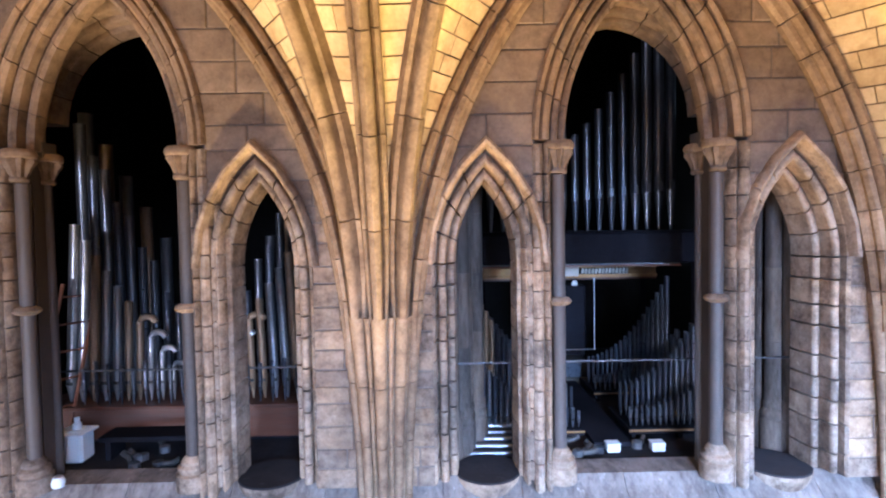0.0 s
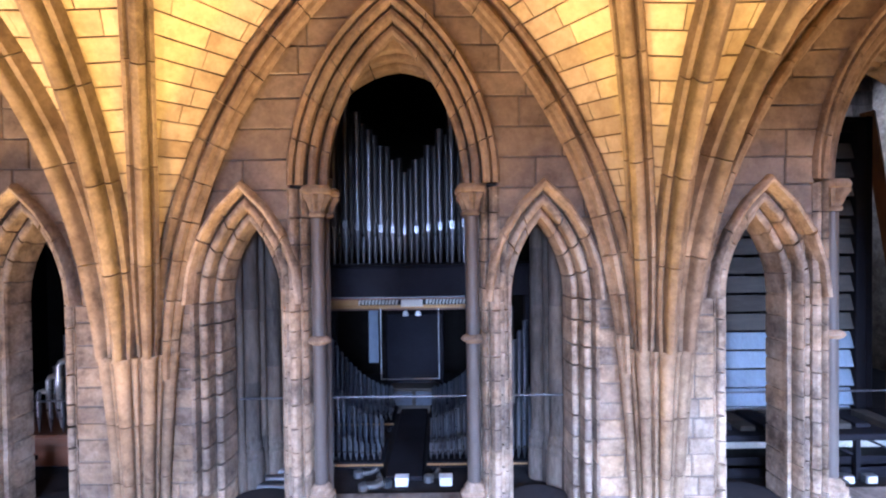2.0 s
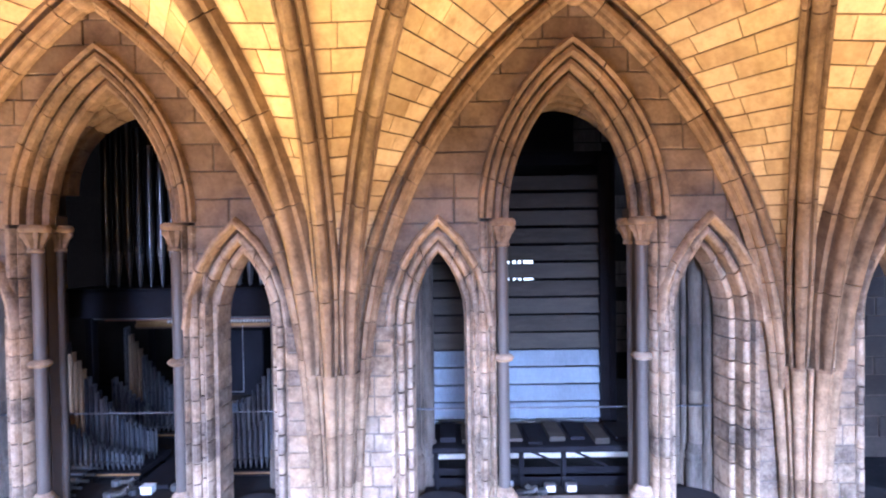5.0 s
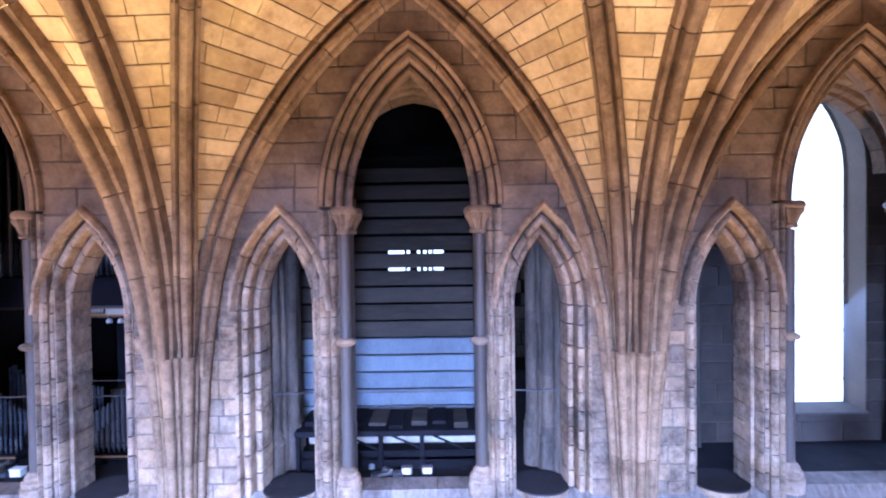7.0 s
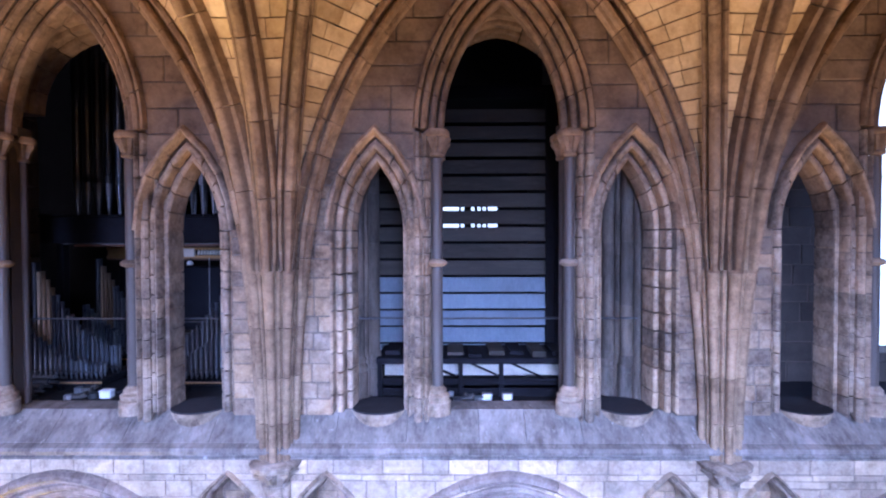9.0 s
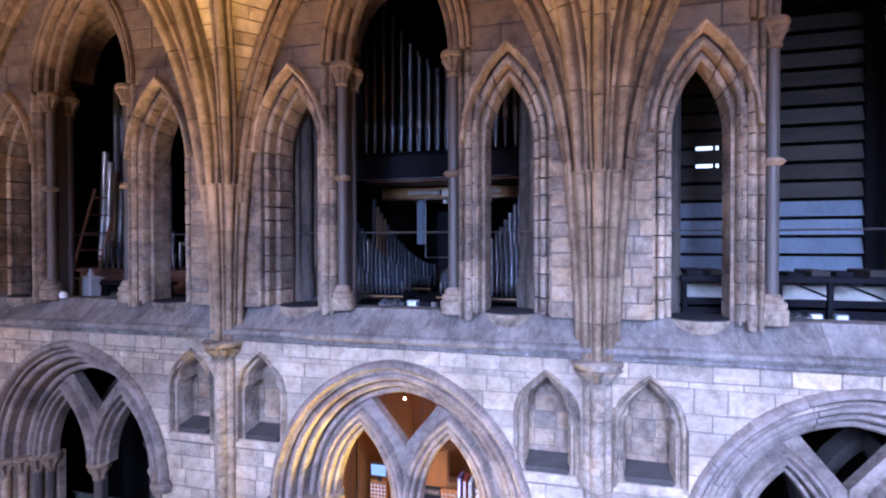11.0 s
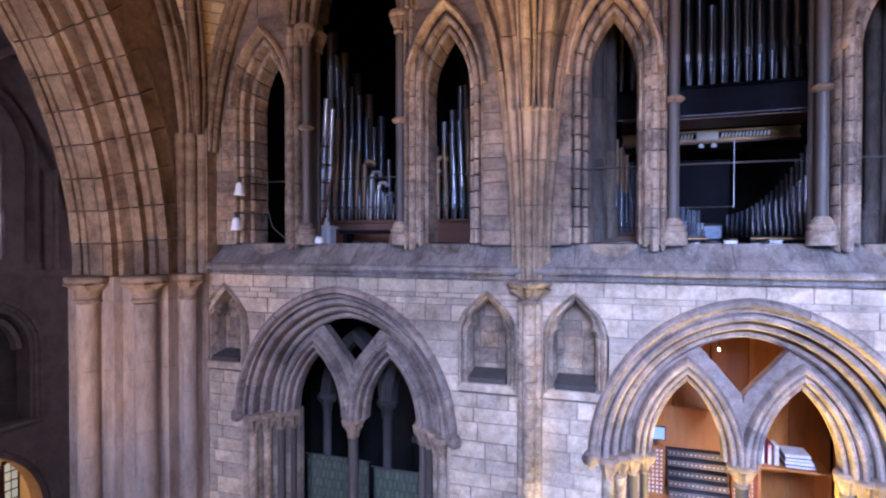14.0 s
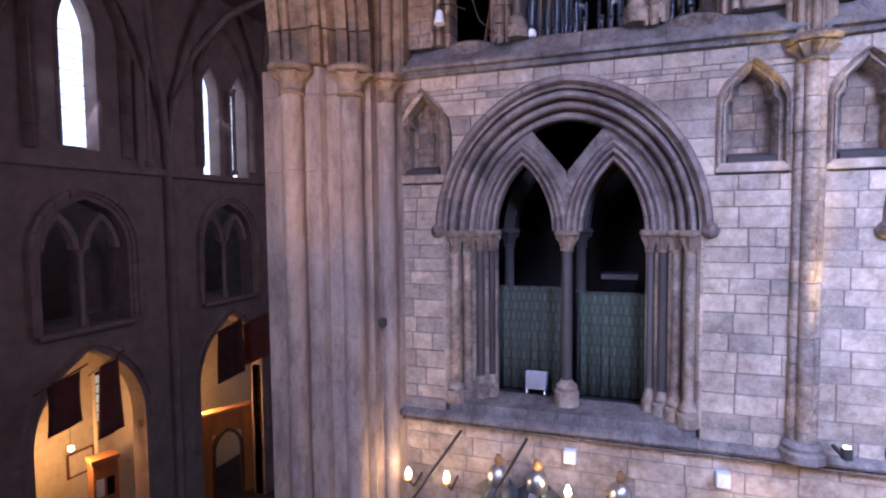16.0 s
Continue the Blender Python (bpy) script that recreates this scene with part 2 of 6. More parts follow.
M_PLASTER = material("cream plaster wall", (0.45, 0.38, 0.26), (0.62, 0.54, 0.40), stain=(0.3, 0.22, 0.13))
M_RED = material("red lacquer", (0.30, 0.03, 0.02), (0.45, 0.06, 0.04), rough=0.5, bump=0.05)
M_PAPER = material("white paper", (0.7, 0.7, 0.7), (0.85, 0.85, 0.85), rough=0.8, bump=0.0)
M_PURPLE = material("violet book cloth", (0.10, 0.04, 0.14), (0.20, 0.10, 0.26), rough=0.8, bump=0.05)
M_BULB = glowing("warm lit bulb", (1.0, 0.72, 0.34), 30.0)
M_SCREEN = glowing("lit monitor screen", (0.3, 0.45, 0.7), 0.5)
M_SKYGLOW = glowing("bright overcast sky", (0.80, 0.89, 1.0), 2.8)
M_DIMGLASS = glowing("dim daylit glass", (0.45, 0.6, 0.62), 0.35)

# ---------- mesh helpers ----------
def put(name, bm, mat, parent=None, label=""):
    me = bpy.data.meshes.new(name)
    bmesh.ops.recalc_face_normals(bm, faces=bm.faces)
    bm.to_mesh(me)
    bm.free()
    me.materials.append(mat)
    ob = new(name, me)
    if parent:
        ob.parent = parent
    if label:
        tagged(ob, label)
    return ob


def part(name, bm, mat, parent, label="", smooth=False):
    ob = put(name, bm, mat, parent, label)
    if smooth:
        for p in ob.data.polygons:
            p.use_smooth = True
        ob.data.set_sharp_from_angle(angle=radians(42))
    return ob


def share(name, me, parent, m):
    ob = new(name, me)
    ob.parent = parent
    ob.matrix_basis = m
    return ob


def thing(name, label, category, group="", kind="", at=(0, 0, 0)):
    ob = new(name)
    ob.empty_display_size = 0.1
    ob.location = at
    return tagged(ob, label, category, group, kind)


def box(bm, x0, x1, y0, y1, z0, z1, bevel=0.0):
    vs = [bm.verts.new(p) for p in ((x0, y0, z0), (x1, y0, z0), (x1, y1, z0), (x0, y1, z0), (x0, y0, z1), (x1, y0, z1), (x1, y1, z1), (x0, y1, z1))]
    fs = [bm.faces.new([vs[i] for i in f]) for f in ((3, 2, 1, 0), (4, 5, 6, 7), (0, 1, 5, 4), (1, 2, 6, 5), (2, 3, 7, 6), (3, 0, 4, 7))]
    if bevel:
        bmesh.ops.bevel(bm, geom=list({e for f in fs for e in f.edges}), offset=bevel, segments=1, affect="EDGES", profile=0.5)
    return vs


def boxed(x0, x1, y0, y1, z0, z1, bevel=0.0):
    bm = bmesh.new()
    box(bm, x0, x1, y0, y1, z0, z1, bevel)
    return bm


def clip_poly(poly, p, q):
    """The part of an (x, z) polygon on the right-hand side of the line from p up to q."""
    side = lambda v: (v[0] - p[0]) * (q[1] - p[1]) - (v[1] - p[1]) * (q[0] - p[0])
    out = []
    for a, b in zip(poly, poly[1:] + poly[:1]):
        sa, sb = side(a), side(b)
        if sa >= 0:
            out.append(a)
        if (sa > 0 > sb) or (sa < 0 < sb):
            f = sa / (sa - sb)
            out.append((a[0] + (b[0] - a[0]) * f, a[1] + (b[1] - a[1]) * f))
    return out


def poly_area(poly):
    return abs(sum(a[0] * b[1] - b[0] * a[1] for a, b in zip(poly, poly[1:] + poly[:1]))) / 2


def stone_face(bm, poly, y, depth, chamfer=0.012):
    """A wall stone whose face is the polygon of (x, z) points at y, with worn arrises, running back by depth."""
    n = len(poly)
    cx, cz = sum(p[0] for p in poly) / n, sum(p[1] for p in poly) / n
    rings = []
    for inset, yy in ((1.0, y), (0.35, y + chamfer * 0.3), (0.0, y + chamfer), (0.0, y + depth)):
        ring = []
        for x, z in poly:
            dx, dz = cx - x, cz - z
            far = math.hypot(dx, dz)
            k = inset * min(0.6, 1.4 * chamfer / max(far, 0.01))
            ring.append(bm.verts.new((x + k * dx, yy, z + k * dz)))
        rings.append(ring)
    bm.faces.new(rings[0])
    for a, b in zip(rings, rings[1:]):
        for i in range(n):
            j = (i + 1) % n
            bm.faces.new((a[i], b[i], b[j], a[j]))


def lathe(bm, at, rings, n=14, lobes=0, lobe_rows=()):
    """A turned form: rings of (radius, z); lobes swell the rows named."""
    x, y, z = at
    made = []
    for k, (r, h) in enumerate(rings):
        ring = []
        for i in range(n):
            a = 2 * math.pi * i / n
            rr = r * (1 + 0.24 * math.cos(lobes * a)) if lobes and k in lobe_rows else r
            ring.append(bm.verts.new((x + rr * math.cos(a), y + rr * math.sin(a), z + h)))
        made.append(ring)
    bm.faces.new(made[0])
    bm.faces.new(made[-1])
    for a, b in zip(made, made[1:]):
        for i in range(n):
            j = (i + 1) % n
            bm.faces.new((a[i], a[j], b[j], b[i]))


def turned(at, rings, n=14, lobes=0, lobe_rows=()):
    bm = bmesh.new()
    lathe(bm, at, rings, n, lobes, lobe_rows)
    return bm


def tube(bm, pts, r, n=8):
    """A round bar along the points."""
    rings = []
    pts = [Vector(p) for p in pts]
    for i, p in enumerate(pts):
        t = (pts[min(i + 1, len(pts) - 1)] - pts[max(i - 1, 0)]).normalized()
        a = t.cross(Vector((0, 0, 1)) if abs(t.z) < 0.9 else Vector((0, 1, 0))).normalized()
        b = t.cross(a)
        rings.append([bm.verts.new(p + r * (math.cos(2 * math.pi * k / n) * a + math.sin(2 * math.pi * k / n) * b)) for k in range(n)])
    bm.faces.new(rings[0])
    bm.faces.new(rings[-1])
    for u, v in zip(rings, rings[1:]):
        for k in range(n):
            j = (k + 1) % n
            bm.faces.new((u[k], u[j], v[j], v[k]))


def tubed(pts, r, n=8):
    bm = bmesh.new()
    tube(bm, pts, r, n)
    return bm


class Arch:
    """A pointed opening: half-width, radius, springing and foot heights."""

    def __init__(self, half, radius, spring, foot):
        self.half, self.radius, self.spring, self.foot = half, radius, spring, foot

    def at(self, r, s):
        """x and z of the outline r outside the opening; s from -1 (foot) over 0 (springing) to 1 (apex)."""
        if s < 0:
            return self.half + r, self.spring + s * (self.spring - self.foot)
        rr = self.radius + r
        turn = s * math.acos(max(-1, min(1, (self.radius - self.half) / rr)))
        return self.half - self.radius + rr * math.cos(turn), self.spring + rr * math.sin(turn)

    def top(self, r=0.0):
        return self.at(r, 1)[1]

    def width(self, z, r=0.0):
        """Half-width at height z."""
        if z < self.foot or z > self.top(r):
            return 0.0
        if z < self.spring:
            return self.half + r
        rr = self.radius + r
        return max(0.0, self.half - self.radius + math.sqrt(max(0, rr * rr - (z - self.spring) ** 2)))

    def piece(self, bm, profile, s0, s1, side, steps=3, gap=0.005, jig=0.0):
        """One moulded stone between s0 and s1; the profile is a closed loop of (r, y)."""
        length = (self.spring - self.foot) if s1 <= 0 else self.radius
        g = gap / max(length, 0.1)
        rings = []
        for i in range(steps + 1):
            s = s0 + g + ((1.0 if s1 >= 1 else s1 - g) - s0 - g) * i / steps
            rings.append([bm.verts.new((side * self.at(r, s)[0], y + jig, self.at(r, s)[1])) for r, y in profile])
        bm.faces.new(rings[0])
        bm.faces.new(rings[-1])
        n = len(profile)
        for a, b in zip(rings, rings[1:]):
            for k in range(n):
                j = (k + 1) % n
                bm.faces.new((a[k], a[j], b[j], b[k]))


def voussoirs(parent, arch, profile, mat, name, length, jamb=True, head=True, steps=2, rng=None, jamb_name=None, gap=0.008):
    rng = rng or random.Random(3)
    for side in (-1, 1):
        cuts = []
        if jamb and arch.spring - arch.foot > 0.05:
            n = max(1, round((arch.spring - arch.foot) / length))
            edges = [-1 + i / n for i in range(n + 1)]
            for i in range(1, n):
                edges[i] += rng.uniform(-0.16, 0.16) / n
            cuts += [(a, b, 1) for a, b in zip(edges, edges[1:])]
        if head:
            arc = (arch.radius + 0.2) * math.acos((arch.radius - arch.half) / arch.radius)
            n = max(2, round(arc / length))
            cuts += [(i / n, (i + 1) / n, steps) for i in range(n)]
        for a, b, st in cuts:
            bm = bmesh.new()
            arch.piece(bm, profile, a, b, side, st, gap, jig=rng.uniform(-0.004, 0.004))
            part(jamb_name if (jamb_name and b <= 0) else name, bm, mat, parent, "", True)


def rolls(points, per=5):
    """A moulding profile: from a list of ('l', r, y) corners and ('o', r, y, radius, a0, a1) round rolls, in degrees."""
    out = []
    for p in points:
        if p[0] == "l":
            out.append((p[1], p[2]))
        else:
            _, r, y, rad, a0, a1 = p
            for i in range(per):
                a = radians(a0 + (a1 - a0) * i / (per - 1))
                out.append((r + rad * math.cos(a), y + rad * math.sin(a)))
    return out


# ---------- the plan ----------
BAYS = (-2.76, 2.57, 7.90, 13.15)
SHAFTS = (-5.5, 0.0, 5.2, 10.45, 15.75)
UP, LOW = 0.10, 0.0          # faces of the gallery wall and of the wall below it
SILL, STRING, FLOOR = 10.64, 10.31, -3.6
RING, CROWN, MID = 12.37, 17.3, -4.75

MAIN = Arch(0.72, 2.10, 14.05, SILL)
LANCET = Arch(0.30, 1.27, 12.85, SILL)
LANCET_X = 1.53
GALLERY = Arch(1.50, 1.62, 7.86, 5.30)


class NarrowArch(Arch):
    """The same arch, a little narrower."""

    def width(self, z, r=0.0):
        return 0.92 * Arch.width(self, z, r)


GALLERY_HOLE = NarrowArch(1.50, 1.62, 7.86, 5.30)


# ---------- ashlar walls ----------
def ashlar(parent, name, x0, x1, z0, z1, y, holes, mat, heights, lengths, seed, depth=0.14, core=0.32, worn=0.014, bed=None, breaks=()):
    """Coursed stones from x0 to x1 round the holes, each a function of height giving a list of blocked (left, right)."""
    rng = random.Random(seed)
    mortar = bmesh.new()
    z = z0
    while z < z1 - 0.02:
        h = rng.choice(heights)
        if z + h > z1 - 0.08:
            h = z1 - z
        for top in breaks:
            if z + 0.02 < top < z + h + 0.08:
                h = top - z
        blocked = sorted(b for hole in holes for b in hole(z, z + h))
        spans, cur = [], (x0, x0)
        for (l0, l1), (r0, r1) in blocked:
            spans.append((cur, (l0, l1)))
            cur = (r0, r1)
        spans.append((cur, (x1, x1)))
        for (a0, a1), (b0, b1) in spans:
            if min(b0 - a0, b1 - a1) < 0.02 and max(b0 - a0, b1 - a1) < 0.06:
                continue
            b0, b1 = max(b0, a0 + 0.01), max(b1, a1 + 0.01)
            vs = []
            for yy in (y + 0.013, y + core):
                vs += [mortar.verts.new((a0, yy, z)), mortar.verts.new((b0, yy, z)), mortar.verts.new((b1, yy, z + h)), mortar.verts.new((a1, yy, z + h))]
            for f in ((0, 1, 2, 3), (7, 6, 5, 4), (0, 4, 5, 1), (1, 5, 6, 2), (2, 6, 7, 3), (3, 7, 4, 0)):
                mortar.faces.new([vs[i] for i in f])
            lo, hi = min(a0, a1), max(b0, b1)
            cuts, p = [lo], lo
            while True:
                p += rng.uniform(*lengths)
                if p > hi - lengths[0] * 0.6:
                    break
                cuts.append(p)
            cuts.append(hi)
            for c0, c1 in zip(cuts, cuts[1:]):
                g = 0.006
                w0, w1 = rng.uniform(-0.004, 0.004), rng.uniform(-0.004, 0.004)
                cell = [(c0 + g, z + g + w0), (c1 - g, z + g + w1), (c1 - g, z + h - g - w0), (c0 + g, z + h - g + w1)]
                cell = clip_poly(cell, (a0 + g, z), (a1 + g, z + h))
                cell = clip_poly(cell, (b1 - g, z + h), (b0 - g, z)) if len(cell) > 2 else []
                if len(cell) < 3 or poly_area(cell) < 0.003:
                    continue
                bm = bmesh.new()
                stone_face(bm, cell, y + rng.uniform(-0.008, 0.005), depth, worn)
                part("stone", bm, mat, parent)
        z += h
    put("mortar", mortar, bed or M_MORTAR, parent)


def arch_hole(cx, arch, r):
    def blocked(z0, z1):
        if z1 <= arch.foot + 0.01 or z0 >= arch.top(r) - 0.005:
            return []
        w0, w1 = arch.width(max(z0, arch.foot + 0.001), r), arch.width(z1, r)
        return [((cx - w0, cx - w1), (cx + w0, cx + w1))]
    return blocked


def merged_hole(parts):
    """Several openings that stand side by side, as one blocked stretch where they touch."""
    def blocked(z0, z1):
        out = []
        for b in sorted(x for p in parts for x in p(z0, z1)):
            if out and b[0][0] < out[-1][1][0] + 0.03:
                (l, r), (l2, r2) = out[-1], b
                out[-1] = (l, (max(r[0], r2[0]), max(r[1], r2[1])))
            else:
                out.append(b)
        return out
    return blocked

# ---------- the wall, bay by bay ----------
def niche_hole(cx):
    def blocked(z0, z1):
        if z1 <= 8.72 or z0 >= 9.94:
            return []
        w = lambda z: 0.40 if z < 9.5 else max(0.0, 0.40 * (9.95 - z) / 0.45)
        return [((cx - w(z0), cx - w(z1)), (cx + w(z0), cx + w(z1)))]
    return blocked


for k, cx in enumerate(BAYS):
    left, right = SHAFTS[k], SHAFTS[k + 1]
    upper = thing(f"gallery_wall_{k + 1}", "weathered grey-brown ashlar wall of the gallery storey", "wall", kind="structure")
    openings = merged_hole([arch_hole(cx - LANCET_X, LANCET, 0.235), arch_hole(cx, MAIN, 0.33), arch_hole(cx + LANCET_X, LANCET, 0.235)])
    ashlar(upper, "stone", left, right, SILL - 0.02, 13.7, UP, [openings], M_UPPER, (0.17, 0.2, 0.23), (0.25, 0.5), 11 + k, breaks=(LANCET.top(0.235),))
    ashlar(upper, "stone", left, right, 13.7, 17.4, UP, [openings], M_SPANDREL, (0.24, 0.28, 0.31), (0.4, 0.75), 211 + k, breaks=(LANCET.top(0.235), MAIN.top(0.33)))
    lower = thing(f"choir_wall_{k + 1}", "pale coursed ashlar wall with dark joints", "wall", kind="structure")
    arch_and_niches = merged_hole([niche_hole(left + 0.6), arch_hole(cx + (-0.12 if cx < 0 else 0.04), GALLERY_HOLE, 0.40), niche_hole(right - 0.6)])
    ashlar(lower, "stone", left, right, 5.12, STRING - 0.13, LOW, [arch_and_niches], M_WALL, (0.2, 0.235, 0.27), (0.3, 0.62), 31 + k, core=0.5, worn=0.009, bed=M_PALEMORTAR, breaks=(9.95, GALLERY_HOLE.top(0.40)))
    base = thing(f"arcade_wall_{k + 1}", "grey ashlar wall below the string course", "wall", kind="structure")
    ashlar(base, "stone", left, right, 2.2, 4.95, LOW + 0.03, [], M_WALL, (0.24, 0.28), (0.4, 0.75), 51 + k, worn=0.009, bed=M_PALEMORTAR)

# sloping sill and string courses, stone by stone
sill = thing("gallery_sill", "weathered sloping stone sill with white streaks", "sill", kind="structure")
rng = random.Random(5)
for k in range(4):
    x = SHAFTS[k]
    while x < SHAFTS[k + 1] - 0.1:
        w = min(rng.uniform(0.55, 1.1), SHAFTS[k + 1] - x)
        bm = bmesh.new()
        pr = [(-0.04, STRING - 0.10), (-0.04, STRING + 0.035), (0.20, SILL - 0.10), (0.28, SILL), (0.62, SILL), (0.62, STRING - 0.10)]
        a = [bm.verts.new((x + 0.003, y, z)) for y, z in pr]
        b = [bm.verts.new((x + w - 0.003, y, z)) for y, z in pr]
        bm.faces.new(a), bm.faces.new(b)
        for i in range(len(pr)):
            j = (i + 1) % len(pr)
            bm.faces.new((a[i], a[j], b[j], b[i]))
        part("sill_stone", bm, M_SILL, sill)
        x += w


def moulding_course(name, label, z, profile, x0, x1, mat, seed, y=0.0):
    course = thing(name, label, "string course", kind="structure")
    r = random.Random(seed)
    x = x0
    while x < x1 - 0.05:
        w = min(r.uniform(0.6, 1.0), x1 - x)
        bm = bmesh.new()
        a = [bm.verts.new((x + 0.003, y + py, z + pz)) for py, pz in profile]
        b = [bm.verts.new((x + w - 0.003, y + py, z + pz)) for py, pz in profile]
        bm.faces.new(a), bm.faces.new(b)
        for i in range(len(profile)):
            j = (i + 1) % len(profile)
            bm.faces.new((a[i], a[j], b[j], b[i]))
        part("moulding", bm, mat, course)
        x += w
    return course


STR_PROFILE = [(0.3, 0.03), (-0.05, 0.03), (-0.13, 0.0), (-0.155, -0.035), (-0.14, -0.07), (-0.07, -0.085), (-0.06, -0.115), (-0.085, -0.13), (-0.075, -0.155), (-0.02, -0.168), (0.0, -0.17), (0.3, -0.17)]
moulding_course("string_course_upper", "moulded grey string course under the gallery sill", STRING + 0.0, STR_PROFILE, SHAFTS[0], SHAFTS[4], M_SILL, 7)
moulding_course("string_course_lower", "moulded string course below the gallery arches", 5.12, STR_PROFILE, SHAFTS[0] - 0.2, SHAFTS[4], M_SILL, 8, 0.0)

# ---------- the tall gallery arch ----------
MAIN_PROFILE = rolls([("l", 0.10, 0.58), ("l", 0.0, 0.42), ("l", 0.0, 0.36), ("o", 0.035, 0.30, 0.048, 160, 350), ("l", 0.085, 0.37), ("l", 0.095, 0.25), ("o", 0.135, 0.19, 0.046, 150, 350),
                      ("l", 0.185, 0.26), ("l", 0.195, 0.15), ("o", 0.235, 0.105, 0.046, 150, 350), ("l", 0.285, 0.17), ("l", 0.295, 0.06), ("l", 0.335, 0.04), ("l", 0.36, 0.07), ("l", 0.36, 0.58)])
CAP_RINGS = [(0.072, -0.30), (0.085, -0.285), (0.085, -0.265), (0.075, -0.25), (0.09, -0.16), (0.125, -0.10), (0.115, -0.07), (0.15, -0.06), (0.16, -0.03), (0.15, 0.0), (0.13, 0.02)]


def gallery_arch():
    t = thing("gallery_arch", "tall pointed brown stone arch with moulded orders", "arch", "gallery arches", "structure")
    voussoirs(t, MAIN, MAIN_PROFILE, M_MOULD, "voussoir", 0.42, jamb=False, steps=3, gap=0.006)
    voussoirs(t, MAIN, [(0.12, 0.55), (0.05, 0.44), (0.30, 0.24), (0.33, 0.24), (0.33, 0.55)], M_JOINT, "mortar", 1.0, jamb=False, steps=5, gap=-0.01)
    for side in (-1, 1):
        # dark nook shaft with base, ring and carved capital
        x = side * 0.80
        part("shaft", turned((x, 0.21, 0), [(0.068, 10.95), (0.068, 12.41), (0.068, 12.5), (0.068, 13.72)], 12), M_MARBLE, t, "dark marble nook shaft", True)
        part("base", turned((x, 0.2, 10.62), [(0.165, 0), (0.165, 0.16), (0.14, 0.18), (0.15, 0.21), (0.15, 0.235), (0.11, 0.26), (0.115, 0.29), (0.075, 0.34)], 14), M_QUOIN, t, "moulded pale shaft base", True)
        part("shaft_ring", turned((x, 0.2, 12.41), [(0.07, 0), (0.105, 0.015), (0.13, 0.045), (0.105, 0.075), (0.07, 0.09)], 14), M_QUOIN, t, "moulded stone ring on the shaft", True)
        part("capital", turned((x, 0.18, 14.03), CAP_RINGS, 32, 8, (4, 5, 6)), M_MOULD, t, "carved leaf capital", True)
        part("shaft", turned((side * 0.785, 0.53, 0), [(0.045, 10.64), (0.045, 14.0)], 10), M_MARBLE, t, "dark inner shaft", True)
        part("capital", turned((side * 0.785, 0.53, 14.03), CAP_RINGS, 28, 7, (4, 5, 6)), M_MOULD, t, "carved leaf capital", True)
        # the pier between the tall opening and the lancet: coursed, with arrises
        part("mortar", boxed(min(side * 0.79, side * 1.206), max(side * 0.79, side * 1.206), 0.33, 0.615, SILL, 14.0), M_JOINT, t)
        part("mortar", boxed(min(side * 0.71, side * 1.2), max(side * 0.71, side * 1.2), 0.38, 0.58, 14.0, 14.16), M_JOINT, t)
        r = random.Random(17 + side)
        z = SILL - 0.04
        first = True
        while z < 13.98:
            h = min(r.uniform(0.20, 0.30), 14.02 - z)
            if 14.02 - z - h < 0.08:
                h = 14.02 - z
            prof = [(0.83, 0.62), (0.83, 0.32), (0.89, 0.26), (0.89, 0.16), (0.90, 0.10), (0.925, 0.075), (0.95, 0.10), (0.955, 0.17), (0.975, 0.17), (0.98, 0.09), (1.01, 0.06), (1.045, 0.06), (1.075, 0.09), (1.08, 0.19), (1.10, 0.20), (1.11, 0.15), (1.14, 0.13), (1.165, 0.16), (1.17, 0.27), (1.21, 0.28), (1.21, 0.62)]
            low = z - 0.06 if first else z
            bm = bmesh.new()
            a = [bm.verts.new((side * px, py, low + 0.008 + (0 if not first else min(0.08, 0.9 * max(0, py - 0.08))))) for px, py in prof]
            b = [bm.verts.new((side * px, py, z + h - 0.008)) for px, py in prof]
            bm.faces.new(a), bm.faces.new(b)
            for i in range(len(prof)):
                j = (i + 1) % len(prof)
                bm.faces.new((a[i], a[j], b[j], b[i]))
            part("pier_stone", bm, M_QUOIN, t, "", True)
            z += h
            first = False
    return t


LAN_PROFILE = rolls([("l", 0.0, 0.62), ("l", 0.0, 0.42), ("l", 0.02, 0.37), ("o", 0.055, 0.315, 0.042, 160, 340), ("l", 0.10, 0.35), ("l", 0.108, 0.23), ("o", 0.145, 0.165, 0.042, 160, 340), ("l", 0.188, 0.23), ("l", 0.212, 0.23), ("l", 0.222, 0.11), ("l", 0.25, 0.085), ("l", 0.25, 0.62)], 6)
HOOD_PROFILE = [(0.232, 0.14), (0.235, 0.03), (0.25, -0.01), (0.275, -0.02), (0.30, 0.0), (0.315, 0.05), (0.315, 0.14)]


def lancet_arch():
    t = thing("lancet_arch", "narrow pointed lancet opening of weathered stone", "arch", "gallery lancets", "structure")
    voussoirs(t, LANCET, LAN_PROFILE, M_QUOIN, "voussoir", 0.235, steps=2, jamb_name="jamb_stone", gap=0.011)
    voussoirs(t, LANCET, HOOD_PROFILE, M_QUOIN, "hood_stone", 0.42, jamb=False)
    part("ledge", turned((0, 0.42, SILL - 0.24), [(0.24, 0), (0.30, 0.07), (0.35, 0.2), (0.355, 0.235)], 24), M_QUOIN, t, "rounded pale stone ledge under the lancet", True)
    part("ledge_top", turned((0, 0.42, SILL - 0.005), [(0.352, 0), (0.352, 0.014), (0.34, 0.02)], 24), M_FLOOR, t, "very dark ledge top")
    return t


arch_a, lancet_a = gallery_arch(), lancet_arch()
